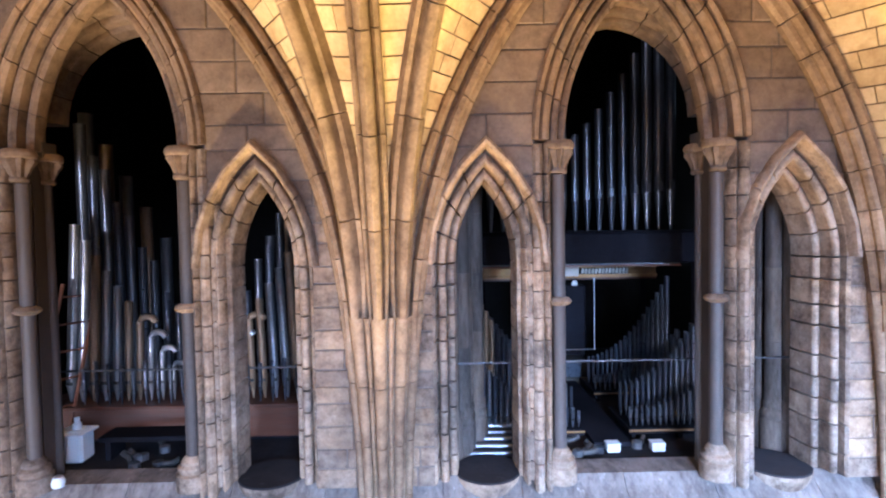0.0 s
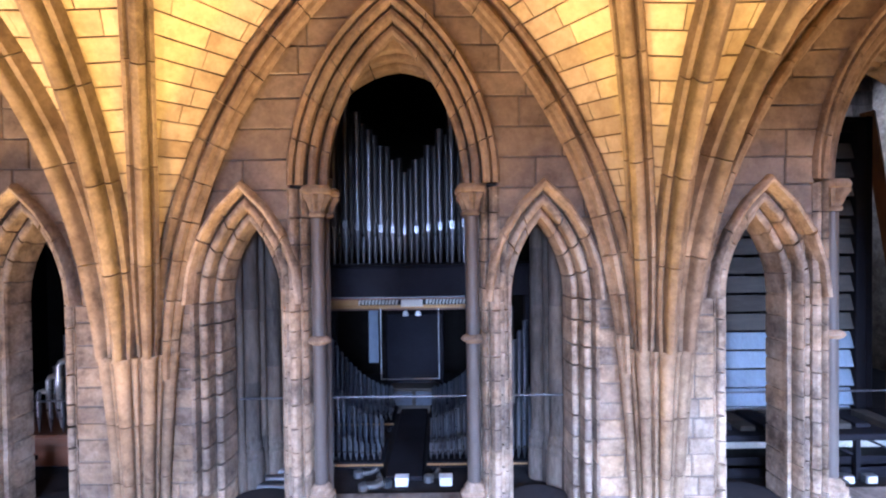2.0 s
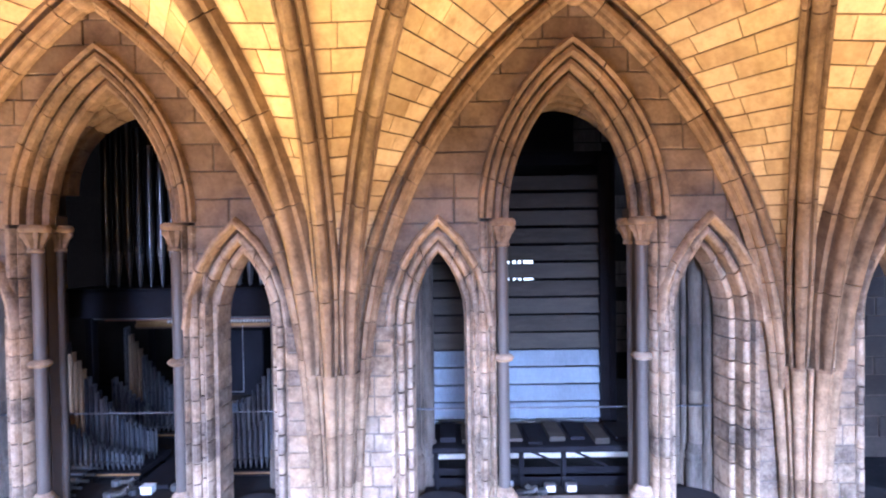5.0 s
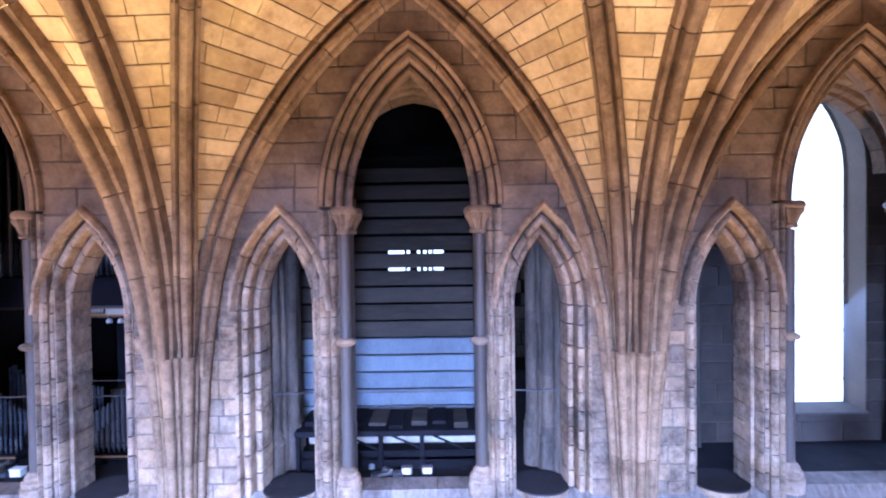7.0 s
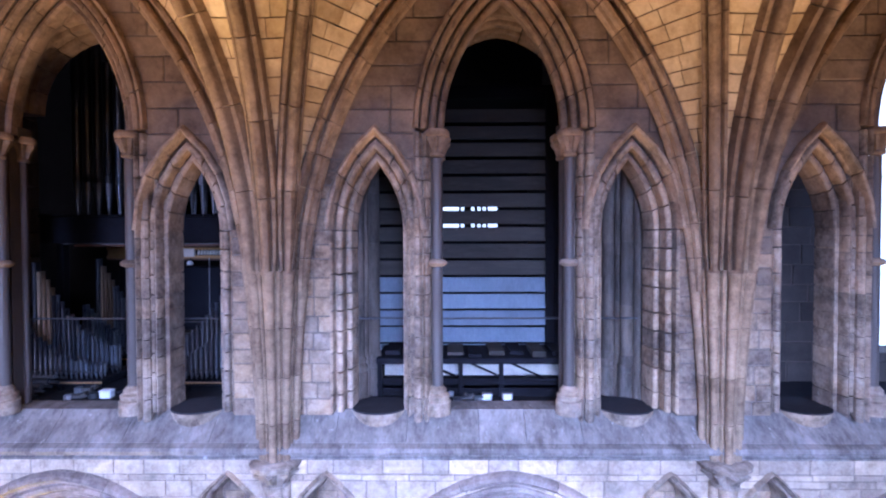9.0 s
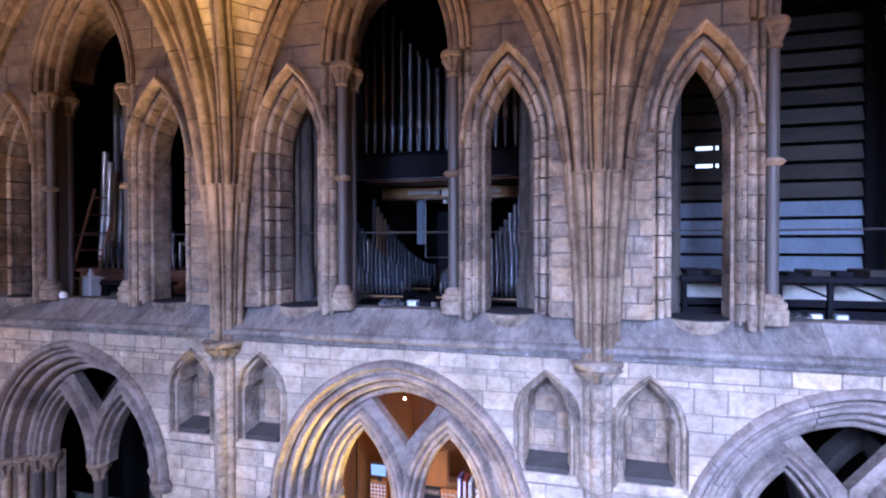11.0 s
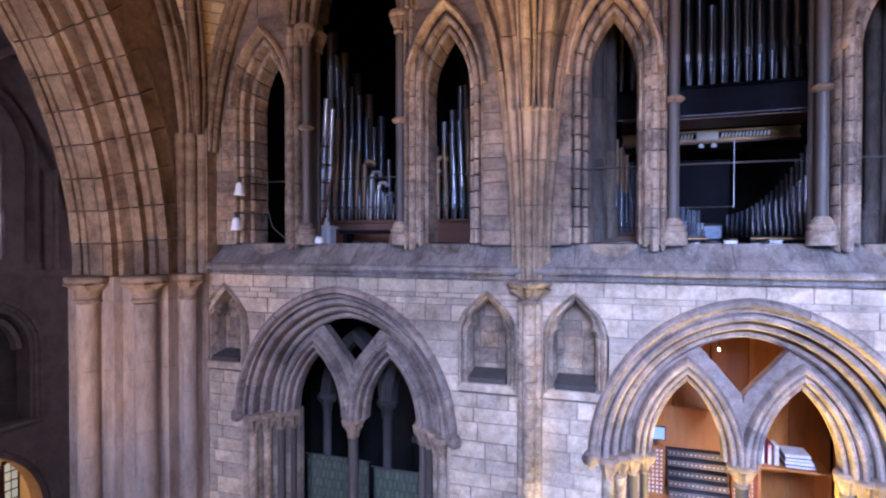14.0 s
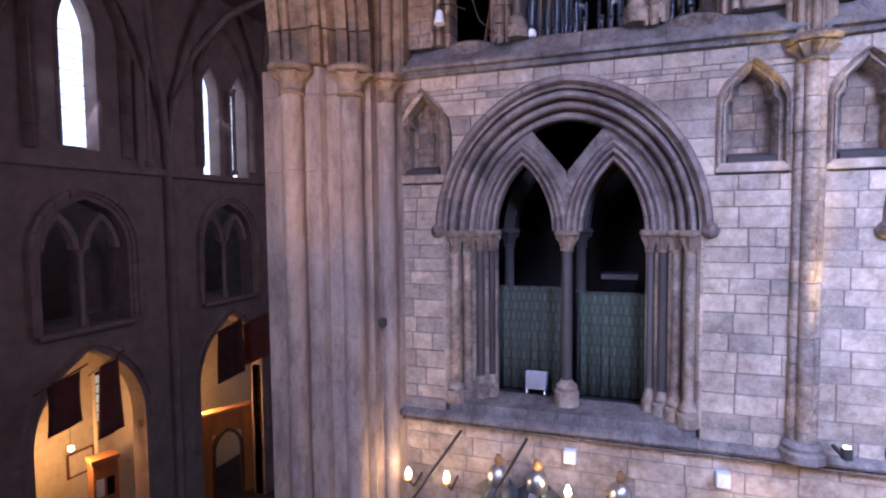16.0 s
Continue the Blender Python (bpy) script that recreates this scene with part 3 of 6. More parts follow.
for k, cx in enumerate(BAYS):
    if k:
        copy_thing(arch_a, pose(cx, 0, 0))
    for s in (-1, 1):
        if k or s > 0:
            copy_thing(lancet_a, pose(cx + s * LANCET_X, 0, 0))
arch_a.location.x, lancet_a.location.x = BAYS[0], BAYS[0] - LANCET_X

# ---------- the wide gallery arches below ----------
LOW_PROFILE = rolls([("l", 0.0, 0.62), ("l", 0.0, 0.44), ("o", 0.05, 0.37, 0.05, 140, 350), ("l", 0.115, 0.44), ("l", 0.125, 0.30), ("o", 0.17, 0.22, 0.05, 140, 350),
                     ("l", 0.235, 0.29), ("l", 0.245, 0.15), ("o", 0.29, 0.08, 0.05, 140, 350), ("l", 0.35, 0.14), ("l", 0.36, 0.0), ("l", 0.41, 0.0), ("l", 0.41, 0.62)])
LOW_HOOD = [(0.40, 0.03), (0.41, -0.06), (0.44, -0.10), (0.49, -0.095), (0.53, -0.05), (0.53, 0.03)]
SUB = Arch(0.46, 1.295, 7.86, 5.30)
SUB_PROFILE = rolls([("l", 0.0, 0.62), ("l", 0.0, 0.52), ("o", 0.04, 0.46, 0.036, 150, 330), ("l", 0.08, 0.47), ("l", 0.085, 0.40), ("o", 0.125, 0.36, 0.036, 150, 340), ("l", 0.165, 0.38), ("l", 0.17, 0.33), ("o", 0.215, 0.32, 0.034, 150, 340), ("l", 0.26, 0.36), ("l", 0.28, 0.44), ("l", 0.36, 0.44), ("l", 0.36, 0.62)], 5)


def wide_arch():
    t = thing("triforium_arch", "broad pointed arch with moulded orders and two lights", "arch", "triforium arches", "structure")
    voussoirs(t, GALLERY, LOW_PROFILE, M_LOWARCH, "voussoir", 0.42, jamb=False, steps=3, gap=0.0025)
    voussoirs(t, GALLERY, LOW_HOOD, M_LOWARCH, "hood_stone", 0.6, jamb=False, steps=3, gap=0.0025)
    for side in (-1, 1):
        for (sx, sy, r) in ((1.76, 0.1, 0.085), (1.60, 0.28, 0.075), (1.42, 0.42, 0.07), (1.25, 0.53, 0.055)):
            part("shaft", turned((side * sx, sy, 0), [(r, 5.62), (r, 7.6)], 12), M_MARBLE if sy > 0.4 else M_QUOIN, t, "", True)
            part("base", turned((side * sx, sy, 5.28), [(r * 2, 0), (r * 2, 0.16), (r * 1.6, 0.18), (r * 1.75, 0.23), (r * 1.25, 0.28), (r * 1.05, 0.34)], 12), M_QUOIN, t, "", True)
            part("capital", turned((side * sx, sy, 7.86), [(q * 1.05, h) for q, h in CAP_RINGS], 28, 7, (4, 5, 6)), M_MOULD, t, "carved leaf capital", True)
        part("label_stop", turned((side * 1.99, -0.04, 7.90), [(0.03, -0.12), (0.075, -0.09), (0.10, -0.02), (0.09, 0.04), (0.05, 0.08)], 14, 4, (1, 2)), M_LOWARCH, t, "carved head-shaped knob", True)
        # coursed jamb behind the shafts
        r = random.Random(23 + side)
        z = 5.28
        while z < 7.84:
            h = min(r.uniform(0.24, 0.34), 7.86 - z)
            bm = bmesh.new()
            prof = [(1.92, 0.0), (1.88, 0.0), (1.84, 0.05), (1.84, 0.16), (1.70, 0.2), (1.68, 0.36), (1.5, 0.4), (1.46, 0.52), (1.32, 0.55), (1.30, 0.60), (1.19, 0.62), (1.19, 0.75), (1.92, 0.75)]
            a = [bm.verts.new((side * px, py, z + 0.006)) for px, py in prof]
            b = [bm.verts.new((side * px, py, z + h - 0.006)) for px, py in prof]
            bm.faces.new(a), bm.faces.new(b)
            for i in range(len(prof)):
                j = (i + 1) % len(prof)
                bm.faces.new((a[i], a[j], b[j], b[i]))
            part("jamb_stone", bm, M_WALL, t)
            z += h
        # the pair of lights
        for sd in (-1, 1):
            n = 6
            for i in range(n):
                bm = bmesh.new()
                SUB.piece(bm, SUB_PROFILE, i / n, (i + 1) / n, sd, 2, gap=0.0025)
                bmesh.ops.translate(bm, verts=bm.verts, vec=(side * 0.70, 0, 0))
                part("tracery_stone", bm, M_LOWARCH, t, "", True)
    # web between the two lights, with the lozenge left open
    for side in (-1, 1):
        bm = bmesh.new()
        rows = []
        for i in range(13):
            z = 7.86 + (9.36 - 7.86) * i / 12
            outer = max(0.0, 0.70 - SUB.width(z, 0.22))
            inner = 0.0 if z < 8.72 else min(outer - 0.0, 0.9 * (z - 8.72))
            outer = max(outer, inner)
            rows.append([bm.verts.new((side * x, y, z)) for x, y in ((inner, 0.42), (outer + 0.02, 0.42), (outer + 0.02, 0.6), (inner, 0.6))])
        for a, b in zip(rows, rows[1:]):
            for q in range(4):
                w = (q + 1) % 4
                bm.faces.new((a[q], a[w], b[w], b[q]))
        part("tracery_stone", bm, M_LOWARCH, t)
    part("mullion", turned((0, 0.46, 0), [(0.085, 5.66), (0.085, 7.6)], 14), M_MARBLE, t, "slender dark mullion shaft", True)
    part("base", turned((0, 0.46, 5.28), [(0.2, 0), (0.2, 0.2), (0.16, 0.22), (0.175, 0.28), (0.12, 0.33), (0.09, 0.38)], 12), M_QUOIN, t, "pale moulded base", True)
    part("capital", turned((0, 0.46, 7.86), [(q * 1.25, h) for q, h in CAP_RINGS], 28, 7, (4, 5, 6)), M_MOULD, t, "carved leaf capital", True)
    part("sill_slab", boxed(-1.86, 1.86, 0.02, 0.75, 5.14, 5.28, 0.01), M_SILL, t)
    return t


wide_a = wide_arch()
wide_a.scale.x = 0.92
for cx in BAYS[1:]:
    copy_thing(wide_a, pose(cx + 0.04, 0, 0))
wide_a.location.x = BAYS[0] - 0.12

# ---------- niches beside the shafts ----------
def niche():
    t = thing("wall_niche", "small blind niche with cusped head in pale stone", "niche", "wall niches", "structure")
    inner = [(0.25, 8.74), (0.25, 8.95), (0.25, 9.15), (0.25, 9.32), (0.25, 9.42), (0.235, 9.47), (0.19, 9.48), (0.185, 9.52), (0.205, 9.58), (0.195, 9.65), (0.16, 9.70), (0.12, 9.735), (0.08, 9.775), (0.035, 9.82), (0.0, 9.87)]
    outer = [(0.40, 8.66), (0.40, 8.95), (0.40, 9.15), (0.40, 9.32), (0.40, 9.42), (0.395, 9.52), (0.375, 9.60), (0.345, 9.67), (0.30, 9.73), (0.255, 9.775), (0.21, 9.82), (0.16, 9.87), (0.11, 9.915), (0.055, 9.965), (0.0, 10.0)]
    def loop(r):
        f = r / 0.17
        return [(a[0] + (b[0] - a[0]) * f, a[1] + (b[1] - a[1]) * f) for a, b in zip(inner, outer)]
    ring_sets = [(0.0, 0.34), (0.0, 0.12), (0.03, 0.09), (0.045, 0.03), (0.075, 0.02), (0.085, 0.05), (0.105, 0.04), (0.115, -0.05), (0.14, -0.07), (0.17, -0.03), (0.17, 0.3)]
    for side in (-1, 1):
        lo = [0, 4, 7, 10, 14]
        for a, b in zip(lo, lo[1:]):
            bm = bmesh.new()
            grid = []
            for r, y in ring_sets:
                pts = loop(r)
                grid.append([bm.verts.new((side * pts[i][0], y, pts[i][1] + (0.003 if i == a else (-0.003 if i == b and b < 14 else 0)))) for i in range(a, b + 1)])
            for g, h in zip(grid, grid[1:]):
                for i in range(len(g) - 1):
                    bm.faces.new((g[i], h[i], h[i + 1], g[i + 1]))
            part("frame_stone", bm, M_QUOIN, t, "", True)
    back = bmesh.new()
    box(back, -0.5, 0.5, 0.345, 0.5, 8.6, 10.0)
    part("mortar", back, M_MORTAR, t)
    r = random.Random(9)
    z = 8.72
    while z < 9.9:
        x = -0.36
        while x < 0.34:
            w = min(r.uniform(0.18, 0.34), 0.36 - x)
            bm = bmesh.new()
            stone_face(bm, [(x + 0.004, z + 0.004), (x + w - 0.004, z + 0.004), (x + w - 0.004, z + 0.216), (x + 0.004, z + 0.216)], 0.33, 0.1, 0.008)
            # darker ashlar than the wall face, so the niche's shade is in the stone
            part("stone", bm, M_UPPER, t)
            x += w
        z += 0.22
    bm = bmesh.new()
    pr = [(0.0, 8.72), (0.0, 8.79), (0.34, 8.87), (0.34, 8.72)]
    a = [bm.verts.new((-0.262, y, z)) for y, z in pr]
    b = [bm.verts.new((0.262, y, z)) for y, z in pr]
    bm.faces.new(a), bm.faces.new(b)
    for i in range(4):
        bm.faces.new((a[i], a[(i + 1) % 4], b[(i + 1) % 4], b[i]))
    part("sloped_sill", bm, M_RECESS, t, "dark sloping niche sill")
    part("ledge", boxed(-0.41, 0.41, -0.035, 0.3, 8.60, 8.72, 0.012), M_WALL, t)
    return t


niche_a = niche()
first = True
for k, sx in enumerate(SHAFTS[:4]):
    for s in (-0.6, 0.58):
        if k == 0 and s < 0:
            continue
        if first:
            spot, first = sx + s + (-0.05 if k == 0 else 0), False
        else:
            copy_thing(niche_a, pose(sx + s, 0, 0))
niche_a.location.x = spot

# ---------- wall shafts ----------
ROLLS = [(-0.315, 0.02, 0.060), (-0.262, -0.075, 0.022), (-0.20, -0.155, 0.060), (-0.105, -0.215, 0.022), (0.0, -0.245, 0.066), (0.105, -0.215, 0.022), (0.20, -0.155, 0.060), (0.262, -0.075, 0.022), (0.315, 0.02, 0.060)]


def wall_shaft():
    t = thing("vault_shaft", "clustered tan stone vaulting shaft on a carved corbel", "shaft", "vaulting shafts", "structure")
    zs = [10.16, 10.60, 11.14, 11.72, 12.35]
    flare = lambda z: 0.70 + 0.36 * min(1, max(0, (z - 10.35) / 2.0)) ** 1.7
    def drum(z0, z1, bm, grow=0.0, n=1):
        levels = [z0 + (z1 - z0) * i / n for i in range(n + 1)]
        for bx, by, br in ROLLS:
            ends = []
            for z in levels:
                f = flare(z)
                ends.append([bm.verts.new(((bx + (br + grow) * math.cos(2 * math.pi * q / 14)) * f, (by + (br + grow) * math.sin(2 * math.pi * q / 14)) * f + 0.05 * (1 - f), z)) for q in range(14)])
            bm.faces.new(ends[0]), bm.faces.new(ends[-1])
            for lo, hi in zip(ends, ends[1:]):
                for q in range(14):
                    w = (q + 1) % 14
                    bm.faces.new((lo[q], lo[w], hi[w], hi[q]))
        # the core behind the rolls
        hull = [(-0.30, 0.12)] + [(x * 0.93, y * 0.93 + 0.02) for x, y, r in ROLLS] + [(0.30, 0.12)]
        rows = [[bm.verts.new((x * flare(z), y * flare(z) + 0.05 * (1 - flare(z)), z)) for x, y in hull] for z in levels]
        bm.faces.new(rows[0]), bm.faces.new(rows[-1])
        for lo, hi in zip(rows, rows[1:]):
            for q in range(len(hull)):
                w = (q + 1) % len(hull)
                bm.faces.new((lo[q], lo[w], hi[w], hi[q]))
    for a, b in zip(zs, zs[1:]):
        bm = bmesh.new()
        drum(a + 0.005, b - 0.005, bm, 0.0, 5)
        part("shaft_stone", bm, M_RIB, t, "", True)
    bm = bmesh.new()
    drum(12.35, 12.385, bm, 0.012)
    part("shaft_ring", bm, M_RIB, t, "projecting moulded ring")
    part("corbel_capital", turned((0, -0.06, 10.15), [(0.13, -0.30), (0.165, -0.285), (0.165, -0.26), (0.145, -0.245), (0.175, -0.17), (0.235, -0.11), (0.21, -0.085), (0.27, -0.075), (0.295, -0.04), (0.295, -0.015), (0.26, 0.01)], 32, 8, (4, 5)), M_QUOIN, t, "carved leaf corbel capital", True)
    z = 9.86
    r = random.Random(2)
    while z > 5.4:
        h = min(r.uniform(0.2, 0.42), z - 5.3)
        bm = bmesh.new()
        for dx, dy, rad in ((0.0, -0.10, 0.088), (-0.105, -0.035, 0.062), (0.105, -0.035, 0.062)):
            lathe(bm, (dx, dy, z - h), [(rad - 0.006, 0.003), (rad, 0.009), (rad, h - 0.009), (rad - 0.006, h - 0.003)], 18)
        box(bm, -0.15, 0.15, -0.06, 0.06, z - h + 0.003, z - 0.003)
        part("shaft_stone", bm, M_QUOIN, t, "", True)
        z -= h
    part("base", turned((0, -0.05, 5.08), [(0.26, 0), (0.26, 0.1), (0.22, 0.13), (0.23, 0.18), (0.18, 0.23)], 16), M_SILL, t, "", True)
    return t


shaft_a = wall_shaft()
for sx in SHAFTS[2:4]:
    copy_thing(shaft_a, pose(sx, 0, 0))
copy_thing(shaft_a, pose(SHAFTS[4], 0, 0))
shaft_a.location.x = SHAFTS[1]

# ---------- vault ribs and webs ----------
def rib_curve(p0, p1, n=26):
    """From the shaft p0 to the crown p1: a circular rise that starts upright."""
    a, b = Vector(p0), Vector(p1)
    flat = Vector((b.x - a.x, b.y - a.y, 0))
    run, up = flat.length, b.z - a.z
    flat.normalize()
    rad = (run * run + up * up) / (2 * run)
    end = math.asin(min(1, up / rad)) if run <= rad else math.pi - math.asin(min(1, up / rad))
    return [a + flat * (rad - rad * math.cos(end * i / n)) + Vector((0, 0, rad * math.sin(end * i / n))) for i in range(n + 1)], flat


RIB_PROFILE = [(-0.125, -0.12), (-0.125, 0.03), (-0.095, 0.06), (-0.07, 0.03), (-0.055, 0.0), (-0.045, 0.06), (-0.062, 0.11), (-0.045, 0.155), (0.0, 0.18), (0.045, 0.155), (0.062, 0.11), (0.045, 0.06), (0.055, 0.0), (0.07, 0.03), (0.095, 0.06), (0.125, 0.03), (0.125, -0.12)]


WALL_RIB = [(0.14, -0.14), (-0.09, -0.14), (-0.125, -0.115), (-0.13, -0.075), (-0.10, -0.05), (-0.045, -0.04), (-0.045, -0.01), (-0.095, -0.005), (-0.13, 0.025), (-0.125, 0.07), (-0.085, 0.09), (-0.04, 0.075), (-0.03, 0.115), (0.01, 0.14), (0.06, 0.12), (0.14, 0.10)]


def rib(name, label, p0, p1, scale=1.0, per=3, mat=None, profile=RIB_PROFILE, turn=1, slim=0.66):
    pts, flat = rib_curve(p0, p1)
    side = Vector((-flat.y, flat.x, 0))
    t = thing(name, label, "vault rib", "vault ribs", "structure")
    i = 0
    while i < len(pts) - 1:
        j = min(i + per, len(pts) - 1)
        bm = bmesh.new()
        rows = []
        for q in range(i, j + 1):
            tan = (pts[min(q + 1, len(pts) - 1)] - pts[max(q - 1, 0)]).normalized()
            if q == 0:
                tan = Vector((0, 0, 1))
            inward = side.cross(tan).normalized()
            if inward.dot(flat) < 0 and tan.z > 0.3:
                inward.negate()
            if tan.z <= 0.3 and inward.z > 0:
                inward.negate()
            gap = tan * (0.006 if q == i else (-0.006 if q == j else 0))
            rise = min(1.0, (pts[q].z - pts[0].z) / 1.3)
            size = scale * (slim + (1 - slim) * rise * (2 - rise))
            rows.append([bm.verts.new(pts[q] + gap + size * (side * a * turn + inward * b)) for a, b in profile])
        bm.faces.new(rows[0]), bm.faces.new(rows[-1])
        for a, b in zip(rows, rows[1:]):
            for k in range(len(profile)):
                w = (k + 1) % len(profile)
                bm.faces.new((a[k], a[w], b[w], b[k]))
        part("rib_stone", bm, mat or M_RIB, t, "", True)
        i = j
    return pts


def resample(pts, n, ease=1.0):
    """Points of a rising curve at n even steps of height."""
    out = []
    top = max(range(len(pts)), key=lambda i: pts[i].z)
    pts = pts[:top + 1]
    for i in range(n + 1):
        z = pts[0].z + (pts[-1].z - pts[0].z) * (i / n) ** ease
        k = 0
        while k < len(pts) - 2 and pts[k + 1].z < z:
            k += 1
        f = (z - pts[k].z) / max(1e-6, pts[k + 1].z - pts[k].z)
        out.append(pts[k].lerp(pts[k + 1], min(1, max(0, f))))
    return out


def web(bm, joint, wall_curve, far_curve, seed, inside, courses=29, ease=1.0, lift=0.07, size=(0.45, 0.8)):
    """The stones of one vault cell, in courses between two ribs; bm takes the stones, joint the mortar sheet."""
    r = random.Random(seed)
    a, b = resample(wall_curve, courses), resample(far_curve, courses, ease)
    for i in range(courses):
        p00, p01, p10, p11 = a[i], b[i], a[i + 1], b[i + 1]
        nrm = (p01 - p00 + p11 - p10).cross(p10 - p00 + p11 - p01)
        if nrm.length < 1e-5:
            continue
        nrm.normalize()
        if nrm.dot(Vector(inside) - (p00 + p01 + p10 + p11) / 4) < 0:
            nrm.negate()
        off = -nrm * lift
        width = ((p01 - p00).length + (p11 - p10).length) / 2
        q = [v + off for v in (p00, p01, p11, p10)]
        cuts, p = [0.0], r.uniform(0.2, 0.6)
        while p < width - 0.15:
            cuts.append(p / width)
            p += r.uniform(*size)
        cuts.append(1.0)
        along = (p10 - p00 + p11 - p01).normalized() * 0.006
        across = (p01 - p00 + p11 - p10).normalized() * 0.005
        for c0, c1 in zip(cuts, cuts[1:]):
            jig = nrm * r.uniform(-0.004, 0.004)
            front = [q[0].lerp(q[1], c0) + along + across, q[0].lerp(q[1], c1) + along - across, q[3].lerp(q[2], c1) - along - across, q[3].lerp(q[2], c0) - along + across]
            bed = (q[0].lerp(q[1], c0), q[0].lerp(q[1], c1), q[3].lerp(q[2], c1), q[3].lerp(q[2], c0))
            joint.faces.new([joint.verts.new(v - nrm * 0.016) for v in bed])
            f = [bm.verts.new(v + jig) for v in front]
            g = [bm.verts.new(v + jig - nrm * 0.02 + (v - sum(front, Vector()) / 4) * 0.012) for v in front]
            bm.faces.new(f)
            for k in range(4):
                w = (k + 1) % 4
                bm.faces.new((f[k], g[k], g[w], f[w]))


web_bm, joint_bm = bmesh.new(), bmesh.new()
rib_ends = {}
for k, sx in enumerate(SHAFTS):
    dy = -0.16
    left_c = BAYS[k - 1] if k > 0 else None
    right_c = BAYS[k] if k < 4 else None
    trans = rib("transverse_rib", "moulded tan stone transverse vault rib", (sx, -0.25, RING), (sx, MID, CROWN), 1.0)
    for s, c in ((-1, left_c), (1, right_c)):
        if c is None:
            continue
        wallr = rib("wall_rib", "moulded stone wall rib along the gallery wall", (sx + s * 0.28, 0.0, RING - 0.25), (c, -0.02, 16.6), 1.0, profile=WALL_RIB, turn=s, per=2)
        diag = rib("diagonal_rib", "moulded tan stone diagonal vault rib", (sx + s * 0.19, dy, RING), (c, MID, CROWN + 0.15), 1.0)
        cut = diag[0].z + 0.86 * (diag[-1].z - diag[0].z)
        low_part = [p for p in diag if p.z < cut - 0.01]
        j = len(low_part)
        joinp = diag[j - 1].lerp(diag[j], (cut - diag[j - 1].z) / (diag[j].z - diag[j - 1].z))
        web(web_bm, joint_bm, wallr, low_part + [joinp], 100 + 7 * k + s, (c, -1.6, 12.0), ease=1.15)
        web(web_bm, joint_bm, [wallr[-1], diag[-1]], [joinp] + diag[j:], 150 + 7 * k + s, (c, -1.6, 12.0), 5)
        web(web_bm, joint_bm, diag, trans, 200 + 7 * k + s, ((sx + c) / 2, MID, 11.0))
        # the other half of the vault, over the far side
        flip = lambda pts: [Vector((p.x, 2 * MID - p.y, p.z)) for p in pts]
        web(web_bm, joint_bm, flip(wallr), flip(diag), 300 + 7 * k + s, (c, 2 * MID + 1.6, 12.0), 16)
        web(web_bm, joint_bm, flip(diag), flip(trans), 400 + 7 * k + s, ((sx + c) / 2, MID, 11.0), 16)
for c in BAYS:
    boss = thing("rib_keystone", "moulded keystone at the head of the wall ribs", "keystone", "keystones", "structure")
    part("stone", turned((c, -0.07, 16.36), [(0.05, 0), (0.13, 0.05), (0.17, 0.15), (0.17, 0.42)], 12), M_RIB, boss)
vault = put("ceiling", web_bm, M_WEB)
tagged(vault, "ochre coursed stone vault with thin dark joints", "vault", kind="structure")
vj = put("ceiling_mortar", joint_bm, M_WEBJOINT)
tagged(vj, "brown mortar bed of the stone vault", "vault", kind="structure")

# ---------- closing walls, floor ----------
def slab(name, label, x0, x1, y0, y1, z0, z1, mat, cat="wall"):
    return tagged(put(name, boxed(x0, x1, y0, y1, z0, z1), mat), label, cat, kind="structure")


slab("floor", "dark stone church floor", -30, 22, -22, 16, FLOOR - 0.2, FLOOR, M_FLOOR, "floor")
# roof and end wall are out of view, added to stop sky light leaking in
slab("roof", "unseen dark roof closing the space above the vault", -31, 22, -23, 17, 18.6, 18.8, M_DARKSTONE, "roof")
slab("wall_east", "unseen plain stone end wall", 18.5, 18.8, -10, 12, FLOOR, 18.6, M_WALL)
opp = thing("wall_south", "pale stone wall opposite with clerestory openings", "wall", kind="structure")
xs = [-5.6]
for wx in (-2.7, 2.6, 7.9, 13.2):
    xs += [wx - 1.0, wx + 1.0]
xs.append(18.5)
for i in range(0, len(xs) - 1):
    if i % 2 == 0:
        part("wall_block", boxed(xs[i], xs[i + 1], -10.1, -9.5, FLOOR, 18.6), M_WALL, opp)
    else:
        part("wall_block", boxed(xs[i], xs[i + 1], -10.1, -9.5, FLOOR, 11.5), M_WALL, opp)
        part("wall_block", boxed(xs[i], xs[i + 1], -10.1, -9.5, 15.4, 18.6), M_WALL, opp)
slab("arcade_back_wall", "plain dim stone wall closing the arcade", -5.3, 18.5, 0.2, 0.5, FLOOR, 5.0, M_WALL)
slab("gallery_floor", "very dark gallery floor", -5.5, 18.5, 0.6, 6.2, 10.4, 10.58, M_FLOOR, "floor")
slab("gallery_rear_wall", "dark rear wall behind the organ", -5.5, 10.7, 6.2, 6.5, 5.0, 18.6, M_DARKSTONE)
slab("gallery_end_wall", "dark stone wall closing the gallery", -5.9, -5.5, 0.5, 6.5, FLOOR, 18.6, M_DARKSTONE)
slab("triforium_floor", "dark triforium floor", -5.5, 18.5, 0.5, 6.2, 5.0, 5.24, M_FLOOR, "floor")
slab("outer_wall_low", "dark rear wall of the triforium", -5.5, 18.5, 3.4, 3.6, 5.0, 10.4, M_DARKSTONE)

